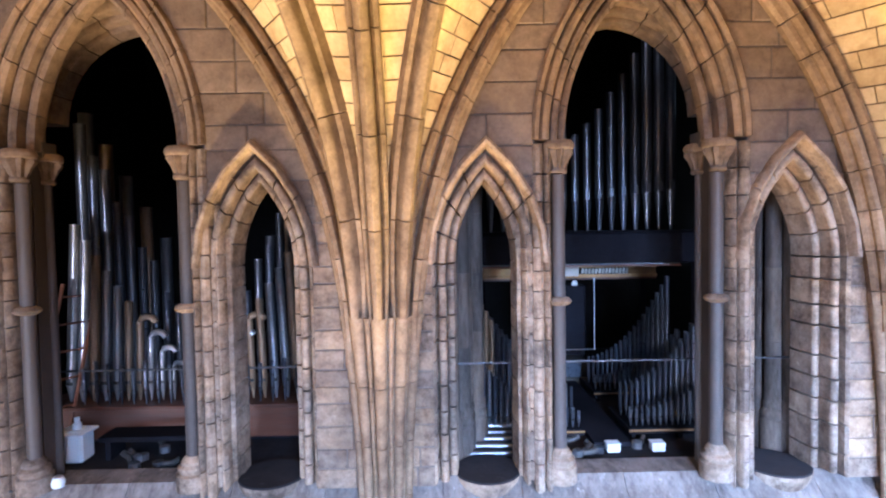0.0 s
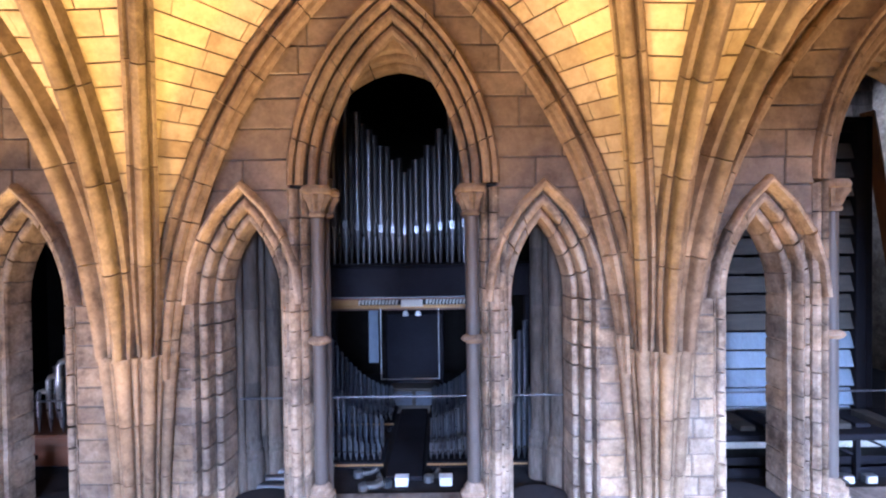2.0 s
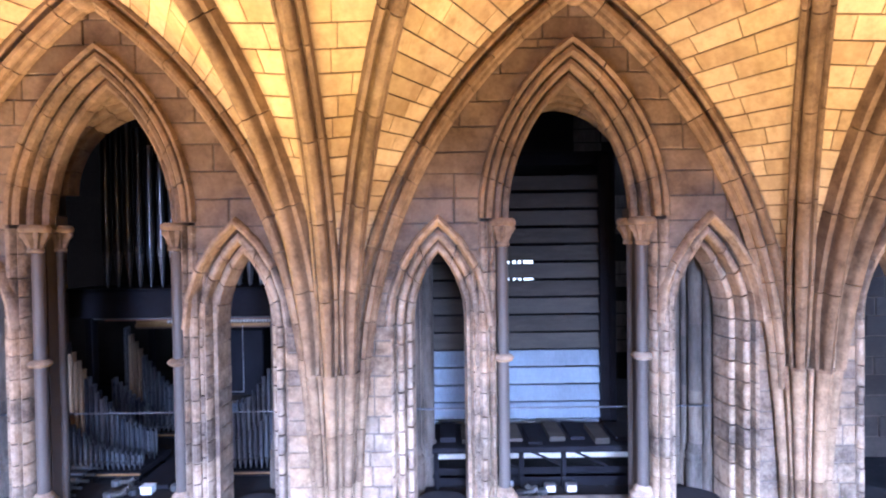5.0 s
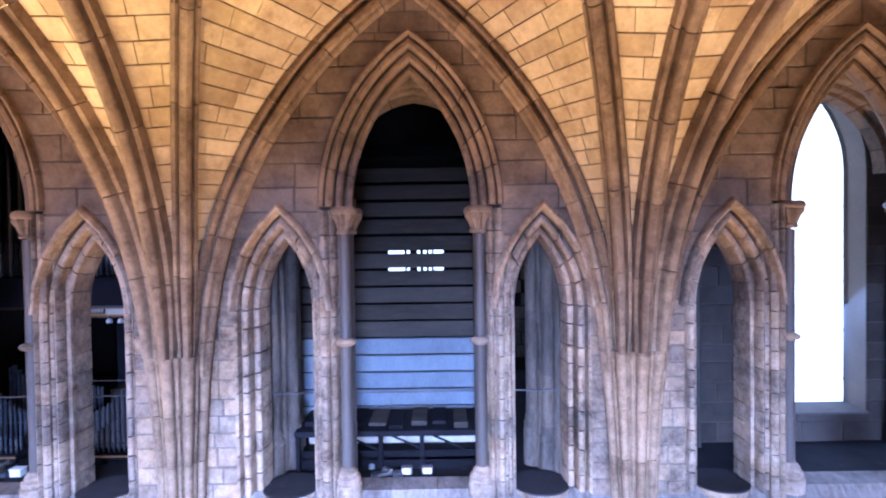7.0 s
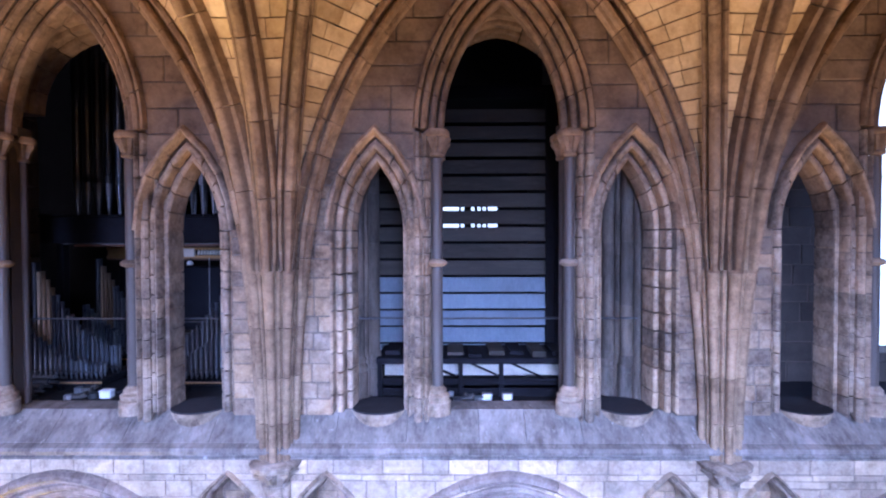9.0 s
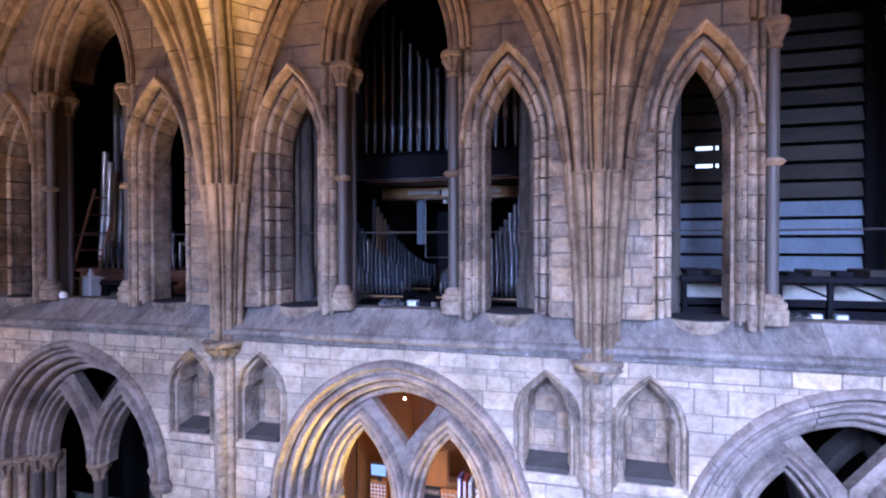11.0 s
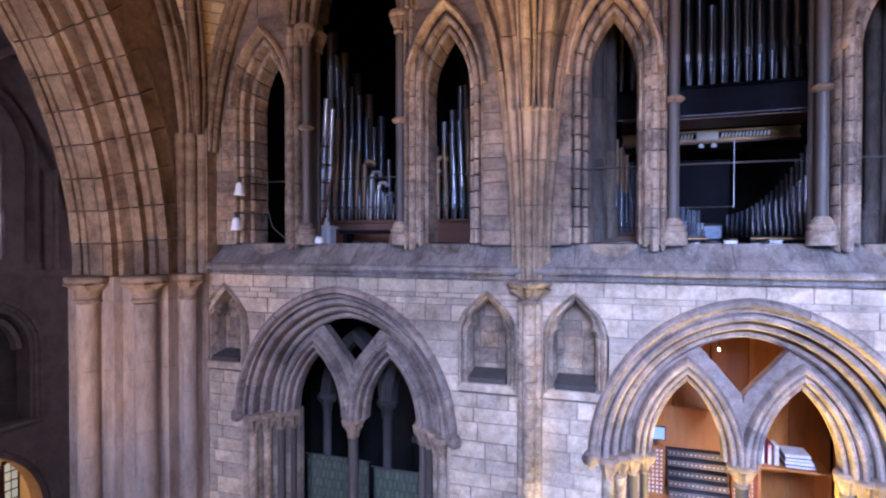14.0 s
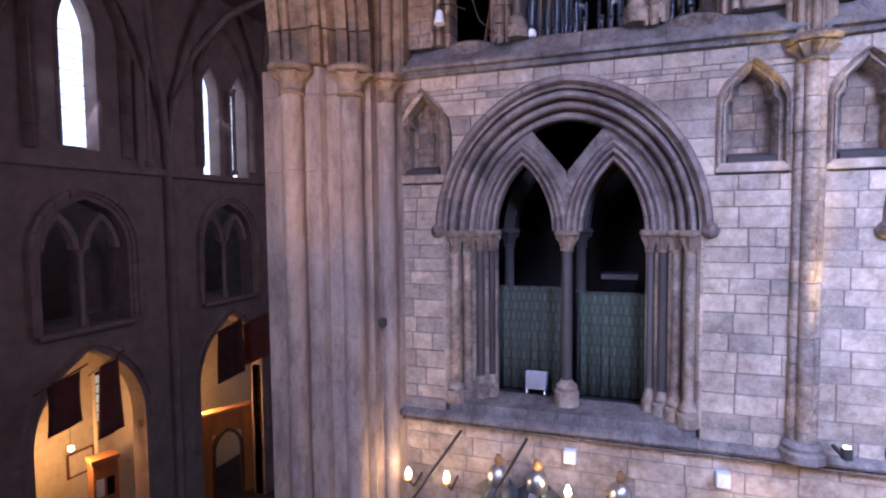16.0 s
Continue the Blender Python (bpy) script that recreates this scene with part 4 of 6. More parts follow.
# ---------- stone piers behind the wall, between the bays ----------
def back_pier():
    t = thing("gallery_pier", "clustered grey stone pier inside the gallery", "pier", "gallery piers", "structure")
    part("pier_core", boxed(-0.68, 0.68, 0.6, 2.0, 10.58, 17.6, 0.03), M_BACKPIER, t)
    for side in (-1, 1):
        for dx, dy, r in ((0.72, 0.76, 0.055), (0.82, 0.88, 0.09), (0.90, 1.02, 0.045), (0.99, 1.14, 0.09), (0.98, 1.30, 0.045), (0.95, 1.44, 0.085), (0.80, 1.56, 0.05)):
            z = 11.18
            rr = random.Random(int(dx * 100))
            while z < 17:
                h = rr.uniform(0.6, 1.1)
                part("shaft_stone", turned((side * dx, dy, z), [(r, 0.002), (r, h - 0.002)], 12), M_BACKPIER, t, "", True)
                z += h
            part("base", turned((side * dx, dy, 10.58), [(r * 1.45, 0), (r * 1.45, 0.36), (r * 1.25, 0.38), (r * 1.42, 0.43), (r * 1.42, 0.46), (r * 1.1, 0.50), (r * 1.25, 0.55), (r, 0.6)], 12), M_BACKPIER, t, "", True)
    return t


bp = back_pier()
for sx in SHAFTS[2:]:
    copy_thing(bp, pose(sx, 0, 0))
bp.location.x = SHAFTS[1]

# rere-arch inside each tall opening
rere = Arch(0.95, 1.05, 14.455, 14.3)
def inner_arch():
    t = thing("rere_arch", "plain brown segmental stone arch lining the tall opening", "arch", "rere-arches", "structure")
    voussoirs(t, rere, [(0.0, 1.15), (0.0, 0.94), (0.03, 0.92), (0.05, 0.92), (0.05, 0.80), (0.08, 0.78), (0.11, 0.78), (0.11, 0.66), (0.15, 0.63), (0.5, 0.63), (0.5, 1.15)], M_MOULD, "voussoir", 0.36, jamb=False, gap=0.004)
    return t
ra = inner_arch()
for cx in BAYS[1:]:
    copy_thing(ra, pose(cx, 0, 0))
ra.location.x = BAYS[0]

# ---------- guard rail across the openings ----------
def guard_rail(cx, half):
    t = thing("guard_rail", "thin grey metal rail across the gallery opening", "rail", "guard rails")
    part("rail_bar", tubed([(cx - half, 0.72, 11.70), (cx + half, 0.72, 11.70)], 0.012, 8), M_TIN, t)
    for s in (-1, 1):
        part("post", tubed([(cx + s * 1.0, 0.72, 10.58), (cx + s * 1.0, 0.72, 11.70)], 0.012, 8), M_TIN, t)
    return t
for cx in BAYS[:3]:
    guard_rail(cx, 1.95)

# ---------- organ pipes ----------
def flue_pipe(name, label, group, r, foot, body, mat, mitre=False, lean=0.0, lip=None):
    """An open metal pipe standing at the origin: cone foot, mouth, round body; some are mitred over at the top."""
    t = thing(name, label, "organ pipe", group)
    foot_ob = part("foot", turned((0, 0, 0), [(r * 0.25, 0), (r * 0.5, foot * 0.35), (r * 0.97, foot)], 10), mat, t, "", True)
    bm = bmesh.new()
    box(bm, -r * 0.62, r * 0.62, -r * 1.06, -r * 0.55, foot + 0.005, foot + 0.03 + r * (1.6 if lip else 0.3), 0.003)
    part("mouth", bm, lip or M_BLACK, foot_ob, "flattened bright pipe mouth" if lip else "dark pipe mouth")
    if not mitre:
        part("body", turned((0, 0, foot + 0.004), [(r, 0), (r, body * 0.5), (r, body - 0.02), (r * 1.05, body - 0.015), (r * 1.05, body), (r * 0.9, body), (r * 0.9, body - 0.1)], 12), mat, t, "", True)
    else:
        pts = [(0, 0, foot + 0.004), (0, 0, foot + body * 0.6), (0, 0, foot + body - r * 1.6), (r * 0.6, 0, foot + body - r * 0.5), (r * 1.9, 0, foot + body), (r * 3.6, 0, foot + body - r * 0.3), (r * 4.6, 0, foot + body - r * 1.6)]
        part("body", tubed(pts, r, 10), mat, t, "mitred pipe body bent over at the top", True)
    t.rotation_euler = (0, radians(lean), 0)
    return t


rng = random.Random(44)
# bay one: ranks rising outwards on a red-brown chest
A = BAYS[0]
chest = thing("wind_chest", "long red-brown wooden organ wind chest", "wind chest")
part("body", boxed(A - 1.75, A + 1.75, 1.5, 2.9, 10.62, 11.0, 0.015), M_WOOD, chest)
part("top_board", boxed(A - 1.8, A + 1.8, 1.45, 2.95, 11.0, 11.05, 0.01), M_WOOD, chest)
part("plinth", boxed(A - 1.7, A + 1.7, 1.55, 2.85, 10.58, 10.62), M_BLACKWOOD, chest)
VX = A + 0.16
for s in (-1, 1):
    for i in range(11):
        d = 0.14 + i * 0.148
        if s > 0 and d > 1.5:
            continue
        top = 11.15 + 1.35 * d
        t = flue_pipe("organ_pipe", "slender tarnished metal organ pipe on the chest", "first chest pipes", 0.032 + 0.0032 * i, 0.22, top - 11.27, M_BRASSY if i in (4, 5, 8) else M_SILVER, 0 < i < 5, -s * (0.4 + i * 0.32))
        t.location = (VX + s * d, 1.72, 11.05)
    for i in range(10):
        d = 0.24 + i * 0.155
        if s > 0 and d > 1.5:
            continue
        t = flue_pipe("organ_pipe", "taller blue-grey organ pipe in the second rank", "first chest pipes", 0.040 + 0.0035 * i, 0.30, 11.3 + 2.0 * d - 11.35 + (0.12 if i % 2 else 0), M_TIN if i % 2 else M_BLUEPIPE)
        t.location = (VX + s * d, 2.12, 11.05)
    for i in range(5):
        d = 0.75 + i * 0.27
        if s > 0 and d > 1.45:
            continue
        t = flue_pipe("organ_pipe", "tall brownish pipe in the rear rank", "first chest pipes", 0.075 + 0.005 * i, 0.35, 11.9 + 1.65 * d - 11.40, M_BRASSY if i % 2 else M_DULL)
        t.location = (VX + s * d, 2.55, 11.05)
    for i in range(9):
        t = flue_pipe("organ_pipe", "short dark metal pipe at the chest edge", "first chest pipes", 0.026, 0.16, 0.30 + 0.03 * (i % 4), M_BLUEPIPE)
        t.location = (VX + s * (0.1 + i * 0.155), 1.56, 11.05)

# bay two: the V of front pipes over a black chest
B = BAYS[1]
PY = 2.45
upper_chest = thing("pipe_beam", "black wooden beam chest carrying the front pipes", "wind chest")
part("body", boxed(B - 1.9, B + 1.9, PY - 0.23, PY + 0.35, 12.68, 13.10, 0.012), M_BLACKWOOD, upper_chest)
part("ledge", boxed(B - 1.9, B + 1.9, PY - 0.29, PY + 0.4, 13.10, 13.14, 0.008), M_BLACKWOOD, upper_chest)
part("lower_edge", boxed(B - 1.5, B + 1.3, PY - 0.25, PY - 0.235, 12.665, 12.68), M_DULL, upper_chest, "thin metal strip along the beam")
for s in (-1, 1):
    part("post", boxed(B + s * 1.75 - 0.06, B + s * 1.75 + 0.06, PY, PY + 0.15, 10.58, 12.68, 0.01), M_BLACKWOOD, upper_chest)
RY = 3.1
gal = thing("gilt_rail", "gilded pierced rail with pale lozenges on red-brown boards", "rail")
part("soffit_board", boxed(B - 1.4, B + 1.4, PY - 0.15, RY + 0.02, 12.63, 12.66, 0.004), M_WOOD, gal, "red-brown board under the chest")
part("top_bar", boxed(B - 1.4, B + 1.4, RY, RY + 0.07, 12.555, 12.60, 0.008), M_GILT, gal)
part("bottom_bar", boxed(B - 1.4, B + 1.4, RY, RY + 0.07, 12.40, 12.455, 0.008), M_GILT, gal)
part("backing", boxed(B - 1.38, B + 1.38, RY + 0.04, RY + 0.06, 12.455, 12.555), M_BLACKWOOD, gal)
part("centre_panel", boxed(B - 0.17, B + 0.17, RY - 0.01, RY + 0.04, 12.43, 12.575, 0.006), M_GILTPALE, gal, "pale centre panel")
for x0, x1 in ((-1.38, -0.85), (0.95, 1.38)):
    part("end_panel", boxed(B + x0, B + x1, RY + 0.01, RY + 0.04, 12.455, 12.555, 0.004), M_GILT, gal)
for i in range(34):
    x = -0.83 + i * 0.0535
    if abs(x) > 0.19:
        bm = bmesh.new()
        vs = [bm.verts.new((B + x + dx, RY + 0.012 + dy, 12.505 + dz)) for dy in (0, 0.02) for dx, dz in ((-0.026, -0.03), (0.004, -0.045), (0.026, 0.03), (-0.004, 0.045))]
        for f in ((0, 1, 2, 3), (7, 6, 5, 4), (0, 4, 5, 1), (1, 5, 6, 2), (2, 6, 7, 3), (3, 7, 4, 0)):
            bm.faces.new([vs[q] for q in f])
        part("lozenge", bm, M_GILTPALE, gal)
part("passage_board", boxed(B - 1.4, B + 1.4, RY + 0.03, RY + 0.9, 12.37, 12.41, 0.006), M_WOOD, gal, "dark wooden board behind the rail")
for q in (-1.3, 1.3):
    part("support_post", boxed(B + q - 0.04, B + q + 0.04, RY + 0.3, RY + 0.38, 10.58, 12.37), M_BLACKWOOD, gal)
for i in range(-8, 9):
    d = abs(i)
    t = flue_pipe("front_pipe", "grey metal front pipe with bright mouth and conical foot", "front pipes", 0.048 + 0.003 * min(d, 6), 0.42 + 0.018 * d, 0.90 + 0.15 * d + 0.013 * d * d, M_TIN, lip=M_LIP)
    t.location = (B - 0.05 + i * 0.172, PY, 13.14)
for i in range(-7, 8):
    t = flue_pipe("front_pipe", "dark metal pipe in the rank behind", "front pipes", 0.05, 0.4, 1.0 + 0.17 * abs(i), M_DULL)
    t.location = (B + 0.03 + i * 0.18, PY + 0.25, 13.14)


def pipe_bank(side, y0):
    """Two pairs of pipe rows on one chest, each pair a bowl that rises away from the walkway."""
    ch = thing("pipe_chest", "low dark pipe chest with a gilt front edge", "wind chest", "pipe chests")
    x0, x1 = sorted((B + side * 0.27, B + side * 1.62))
    part("body", boxed(x0, x1, y0 - 0.08, y0 + 0.72, 10.66, 10.74, 0.008), M_BLACKWOOD, ch)
    part("edge_strip", boxed(x0, x1, y0 - 0.095, y0 - 0.08, 10.70, 10.72), M_GILT, ch)
    for dx in (0.05, 0.62, 1.25):
        for y in (y0, y0 + 0.62):
            part("leg", boxed(B + side * (0.30 + dx) - 0.03, B + side * (0.30 + dx) + 0.03, y - 0.03, y + 0.03, 10.58, 10.66), M_BLACKWOOD, ch)
    for tall in (0, 1):
        for col in range(18):
            f = col / 17
            top = (0.12 + 0.62 * f ** 2.2) if not tall else (0.32 + 1.2 * f ** 1.9)
            mat = M_BRASSY if tall and col in (14, 15, 16) and side < 0 else (M_TIN if col % 5 == 0 else M_BLUEPIPE)
            first = None
            for row in range(2):
                x = B + side * (0.32 + 0.073 * col + 0.036 * row)
                y = y0 + 0.36 * tall + 0.13 * row
                if first is None:
                    first = flue_pipe("short_pipe", "short blue-grey metal organ pipe on a chest", "chest pipes", 0.019 + 0.011 * f, 0.07 + 0.06 * f, top, mat)
                    first.location = (x, y, 10.74)
                else:
                    copy_thing(first, pose(x, y, 10.74, 0, 0, 12 * (col % 7 - 3)))


for s in (-1, 1):
    pipe_bank(s, 1.3)
    pipe_bank(s, 2.75)
walkway = thing("walkway", "dark wooden walkway plank between the chests", "plank")
part("plank", boxed(B - 0.22, B + 0.22, 1.0, 3.6, 10.60, 10.66, 0.008), M_BLACKWOOD, walkway)
part("cleat", boxed(B - 0.25, B + 0.25, 1.05, 1.13, 10.58, 10.60), M_BLACKWOOD, walkway)
for dx in (-0.50, 0.42):
    part("hanger_rod", tubed([(B + dx, RY + 0.03, 11.26), (B + dx, RY + 0.03, 12.41)], 0.007, 6), M_STEEL, gal, "thin white metal hanger")
part("cross_bar", tubed([(B - 0.50, RY + 0.03, 11.27), (B + 0.42, RY + 0.03, 11.27)], 0.007, 6), M_STEEL, gal, "thin white cross bar")
part("hanging_board", boxed(B - 0.70, B - 0.55, RY + 0.10, RY + 0.13, 11.52, 12.38, 0.004), M_PALEBOARD, gal, "narrow pale board")
desk = thing("action_cabinet", "dark cabinet with grey panels behind the chests", "cabinet")
part("body", boxed(B - 0.5, B + 0.5, 3.9, 4.4, 10.58, 12.2, 0.02), M_BLACKWOOD, desk)
part("base_box", boxed(B - 0.42, B + 0.42, 3.55, 3.9, 10.58, 11.0, 0.015), M_SLAT, desk)
for i in range(2):
    part("panel", boxed(B - 0.34 + i * 0.36, B - 0.04 + i * 0.36, 3.53, 3.55, 10.72, 10.95, 0.006), M_BLUEPIPE, desk, "small grey metal panel")
for s in (-1, 1):
    t = thing("inspection_lamp", "small white lamp clipped under the boards", "lamp", "inspection lamps")
    part("shade", turned((B + 0.1 * s, RY - 0.02, 12.29), [(0.05, 0), (0.045, 0.04), (0.025, 0.07)], 10), M_WHITE, t, "", True)
    part("clip", boxed(B + 0.1 * s - 0.012, B + 0.1 * s + 0.012, RY - 0.03, RY + 0.03, 12.355, 12.40), M_BLACK, t)
# things on the gallery floor
for x, y in ((B - 0.02, 0.95), (B + 0.5, 0.95)):
    t = thing("junction_box", "small white box on the gallery floor", "box", "white boxes")
    part("body", boxed(x - 0.075, x + 0.075, y - 0.06, y + 0.06, 10.58, 10.67, 0.01), M_WHITE, t)
    part("lid", boxed(x - 0.08, x + 0.08, y - 0.065, y + 0.065, 10.67, 10.685, 0.004), M_WHITE, t)
for i in range(5):
    t = thing("loose_pipe", "silver organ pipe lying on the gallery floor", "organ pipe", "lying pipes")
    part("body", tubed([(B - 1.95, 0.82 + 0.13 * i, 10.645 + 0.03 * i), (B - 1.0, 0.80 + 0.13 * i, 10.645 + 0.03 * i)], 0.045, 10), M_TIN, t, "", True)
    part("foot", tubed([(B - 1.0, 0.80 + 0.13 * i, 10.645 + 0.03 * i), (B - 0.86, 0.79 + 0.13 * i, 10.64 + 0.03 * i)], 0.02, 8), M_TIN, t, "", True)
for i in range(14):
    k = i % 3
    x = BAYS[k] + rng.uniform(-0.7, 0.65)
    y = rng.uniform(0.72, 1.2)
    t = thing("loose_fitting", "dark metal fitting lying on the floor", "fitting", "floor clutter")
    a = rng.uniform(0, 3)
    part("body", tubed([(x, y, 10.62), (x + 0.16 * math.cos(a), y + 0.1 * math.sin(a), 10.62), (x + 0.24 * math.cos(a), y + 0.16 * math.sin(a), 10.66)], 0.035, 8), M_BLACK, t)
    part("collar", turned((x, y, 10.58), [(0.06, 0), (0.06, 0.07), (0.04, 0.08)], 10), M_STEEL if i % 2 else M_DULL, t)

# bay one: white container, red tin, ladder
t = thing("white_canister", "white plastic canister with a neck on the floor", "canister")
part("body", boxed(A - 1.08, A - 0.80, 0.9, 1.15, 10.58, 10.95, 0.03), M_WHITE, t)
part("rim", boxed(A - 1.11, A - 0.77, 0.87, 1.18, 10.90, 10.93, 0.006), M_WHITE, t)
part("neck", turned((A - 0.92, 1.02, 10.95), [(0.05, 0), (0.05, 0.06), (0.03, 0.07), (0.03, 0.13)], 10), M_WHITE, t, "", True)
t = thing("red_tin", "small red square tin on the floor", "tin")
part("body", boxed(A - 1.32, A - 1.16, 0.8, 0.95, 10.58, 10.84, 0.012), M_RED, t)
part("lid", turned((A - 1.24, 0.875, 10.84), [(0.03, 0), (0.03, 0.03)], 8), M_BLACK, t)
t = thing("ladder", "dark wooden ladder leaning by the chest", "ladder")
for dx in (0, 0.36):
    part("stile", tubed([(A - 1.55 + dx * 0.6, 1.05 + dx, 10.58), (A - 1.35 + dx * 0.6, 1.5 + dx, 12.6)], 0.025, 6), M_WOOD, t)
for i in range(6):
    f = (i + 0.5) / 6
    part("rung", tubed([(A - 1.55 + 0.2 * f, 1.05 + 0.45 * f, 10.58 + 2.02 * f), (A - 1.334 + 0.2 * f, 1.41 + 0.45 * f, 10.58 + 2.02 * f)], 0.015, 6), M_WOOD, t)
t = thing("bench", "low dark bench on the gallery floor", "bench")
part("top", boxed(A - 0.65, A + 0.75, 0.95, 1.3, 10.80, 10.86, 0.01), M_BLACKWOOD, t)
for lx in (-0.55, 0.65):
    part("leg", boxed(A + lx - 0.03, A + lx + 0.03, 0.98, 1.27, 10.58, 10.80), M_BLACKWOOD, t)

# ---------- bay three: the swell box with its shutters ----------
C = BAYS[2]
sw = thing("swell_box", "tall grey wooden swell box with horizontal shutters", "organ case")
X0, X1, YF = 5.75, 8.88, 2.0
part("side_panel", boxed(X1, X1 + 0.10, YF - 0.02, 5.0, 10.58, 15.1, 0.01), M_BLACKWOOD, sw)
part("side_panel", boxed(X0 - 0.1, X0, YF - 0.02, 5.0, 10.58, 15.1, 0.01), M_BLACKWOOD, sw)
part("top_panel", boxed(X0, X1, YF, 5.0, 15.04, 15.1), M_BLACKWOOD, sw)
for xa, xb, za, zb in ((X0, 7.12, 10.58, 15.04), (8.26, X1, 10.58, 15.04), (7.12, 8.26, 10.58, 12.97), (7.12, 8.26, 13.60, 15.04)):
    part("back_panel", boxed(xa, xb, 4.9, 5.0, za, zb), M_BLACKWOOD, sw)
part("corner_post", boxed(X1 - 0.14, X1, YF - 0.03, YF + 0.08, 10.58, 15.04, 0.01), M_BLACKWOOD, sw)
part("header_board", boxed(X0, X1 - 0.14, YF, YF + 0.06, 14.90, 15.04, 0.006), M_BLACKWOOD, sw)
z = 10.868
i = 0
while z < 14.75:
    bm = bmesh.new()
    gap = 0.046
    ya, yb = YF + 0.0, YF + 0.075
    vs = [bm.verts.new(p) for p in ((X0, ya, z), (X1 - 0.14, ya, z), (X1 - 0.14, yb, z + 0.262 - gap), (X0, yb, z + 0.262 - gap), (X0, ya + 0.04, z), (X1 - 0.14, ya + 0.04, z), (X1 - 0.14, yb + 0.04, z + 0.262 - gap), (X0, yb + 0.04, z + 0.262 - gap))]
    for f in ((0, 1, 2, 3), (7, 6, 5, 4), (0, 4, 5, 1), (1, 5, 6, 2), (2, 6, 7, 3), (3, 7, 4, 0)):
        bm.faces.new([vs[q] for q in f])
    # lower shutters carry bluish daylight in their colour, upper ones the shade
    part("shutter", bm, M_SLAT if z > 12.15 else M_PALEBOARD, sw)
    z += 0.262
    i += 1
hatch = thing("window_6", "bright barred window behind the swell box", "window", kind="structure")
part("pane", boxed(7.05, 8.33, 5.10, 5.12, 12.92, 13.87), M_SKYGLOW, hatch, "glass blown out by bright sky")
for xa, xb in ((7.45, 7.50), (7.56, 7.72), (7.78, 7.85), (7.91, 7.96), (8.02, 8.07)):
    part("bar", boxed(xa, xb, 5.02, 5.06, 12.92, 13.87), M_BLACKWOOD, hatch)
crate = thing("work_table", "dark table with braced legs and boards on top", "table")
part("top", boxed(6.25, 9.1, 0.93, 1.85, 11.04, 11.12, 0.01), M_BLACKWOOD, crate)
# a pale board is added here for the sunlit gap behind the legs
part("back_board", boxed(6.30, 9.05, 1.50, 1.53, 10.70, 10.97), M_GILTPALE, crate, "pale strip for the sunlit gap under the table")
part("front_panel", boxed(6.28, 9.07, 1.0, 1.03, 10.58, 10.83, 0.006), M_BLACKWOOD, crate, "dark lower front panel")
part("shelf", boxed(6.25, 9.1, 1.0, 1.85, 10.70, 10.74), M_BLACKWOOD, crate)
for lx in (6.3, 7.4, 7.95, 9.04):
    part("leg", boxed(lx - 0.03, lx + 0.03, 0.92, 0.98, 10.58, 11.06, 0.005), M_BLACKWOOD, crate)
    part("leg", boxed(lx - 0.03, lx + 0.03, 1.78, 1.84, 10.58, 11.06), M_WOOD, crate)
for bx in (6.95, 7.55, 8.1):
    part("brace", tubed([(bx, 0.97, 11.04), (bx + 0.42, 0.97, 10.85)], 0.016, 6), M_BLACKWOOD, crate)
for i in range(9):
    x = 6.35 + i * 0.29
    t = thing("stored_board", "dark flat board lying on the table", "board", "stored boards")
    y0 = rng.uniform(0.98, 1.15)
    part("board", boxed(x, x + rng.uniform(0.16, 0.24), y0, y0 + 0.6, 11.12, 11.15 + rng.uniform(0.01, 0.06), 0.006), M_SLAT if i % 2 else M_BLACKWOOD, t)
t = thing("timber_prop", "orange-brown timber leaning beside the swell box", "timber")
bm = bmesh.new()
tube(bm, [(10.22, 2.6, 10.6), (9.40, 2.6, 15.3)], 0.12, 4)
part("beam", bm, M_OAK, t)
t = thing("timber_offcut", "short orange-brown plank standing on end", "timber")
part("board", boxed(10.1, 10.3, 3.0, 3.1, 10.58, 11.9, 0.008), M_OAK, t)
for x in (C - 0.15, C + 0.12):
    t = thing("floor_socket", "pair of small white sockets on the floor", "socket", "floor sockets")
    part("box", boxed(x - 0.07, x + 0.07, 0.8, 0.9, 10.58, 10.68, 0.01), M_STEEL, t)
    part("cover", boxed(x - 0.05, x + 0.05, 0.795, 0.8, 10.6, 10.67), M_WHITE, t)

# ---------- bay four: the outer wall with its lancet window ----------
D = BAYS[3]
WIN = Arch(0.55, 1.78, 14.62, 11.05)
outer = thing("gallery_outer_wall", "dim stone outer wall with a tall window", "wall", kind="structure")
WX = 13.95
# darkened stone stands in for the shade around the window
ashlar(outer, "stone", 11.2, 18.5, 10.58, 17.6, 1.75, [arch_hole(WX, WIN, 0.0)], M_RECESS, (0.26, 0.3), (0.45, 0.8), 77, core=0.5)
ret = thing("gallery_return_wall", "pale stone wall beside the window", "wall", kind="structure")
part("wall_block", boxed(12.4, 12.6, 2.3, 6.4, 10.58, 17.6), M_QUOIN, ret)
win = thing("window_1", "tall bright lancet window with leaded panes", "window", kind="structure")
voussoirs(win, WIN, [(-0.06, 2.2), (-0.06, 2.05), (0.0, 1.95), (0.05, 1.74), (0.10, 1.72), (0.14, 1.76), (0.14, 2.2)], M_BACKPIER, "frame_stone", 0.35)
part("sill", boxed(WX - 0.56, WX + 0.56, 1.66, 2.3, 10.9, 11.03, 0.02), M_RECESS, win)
bm = bmesh.new()
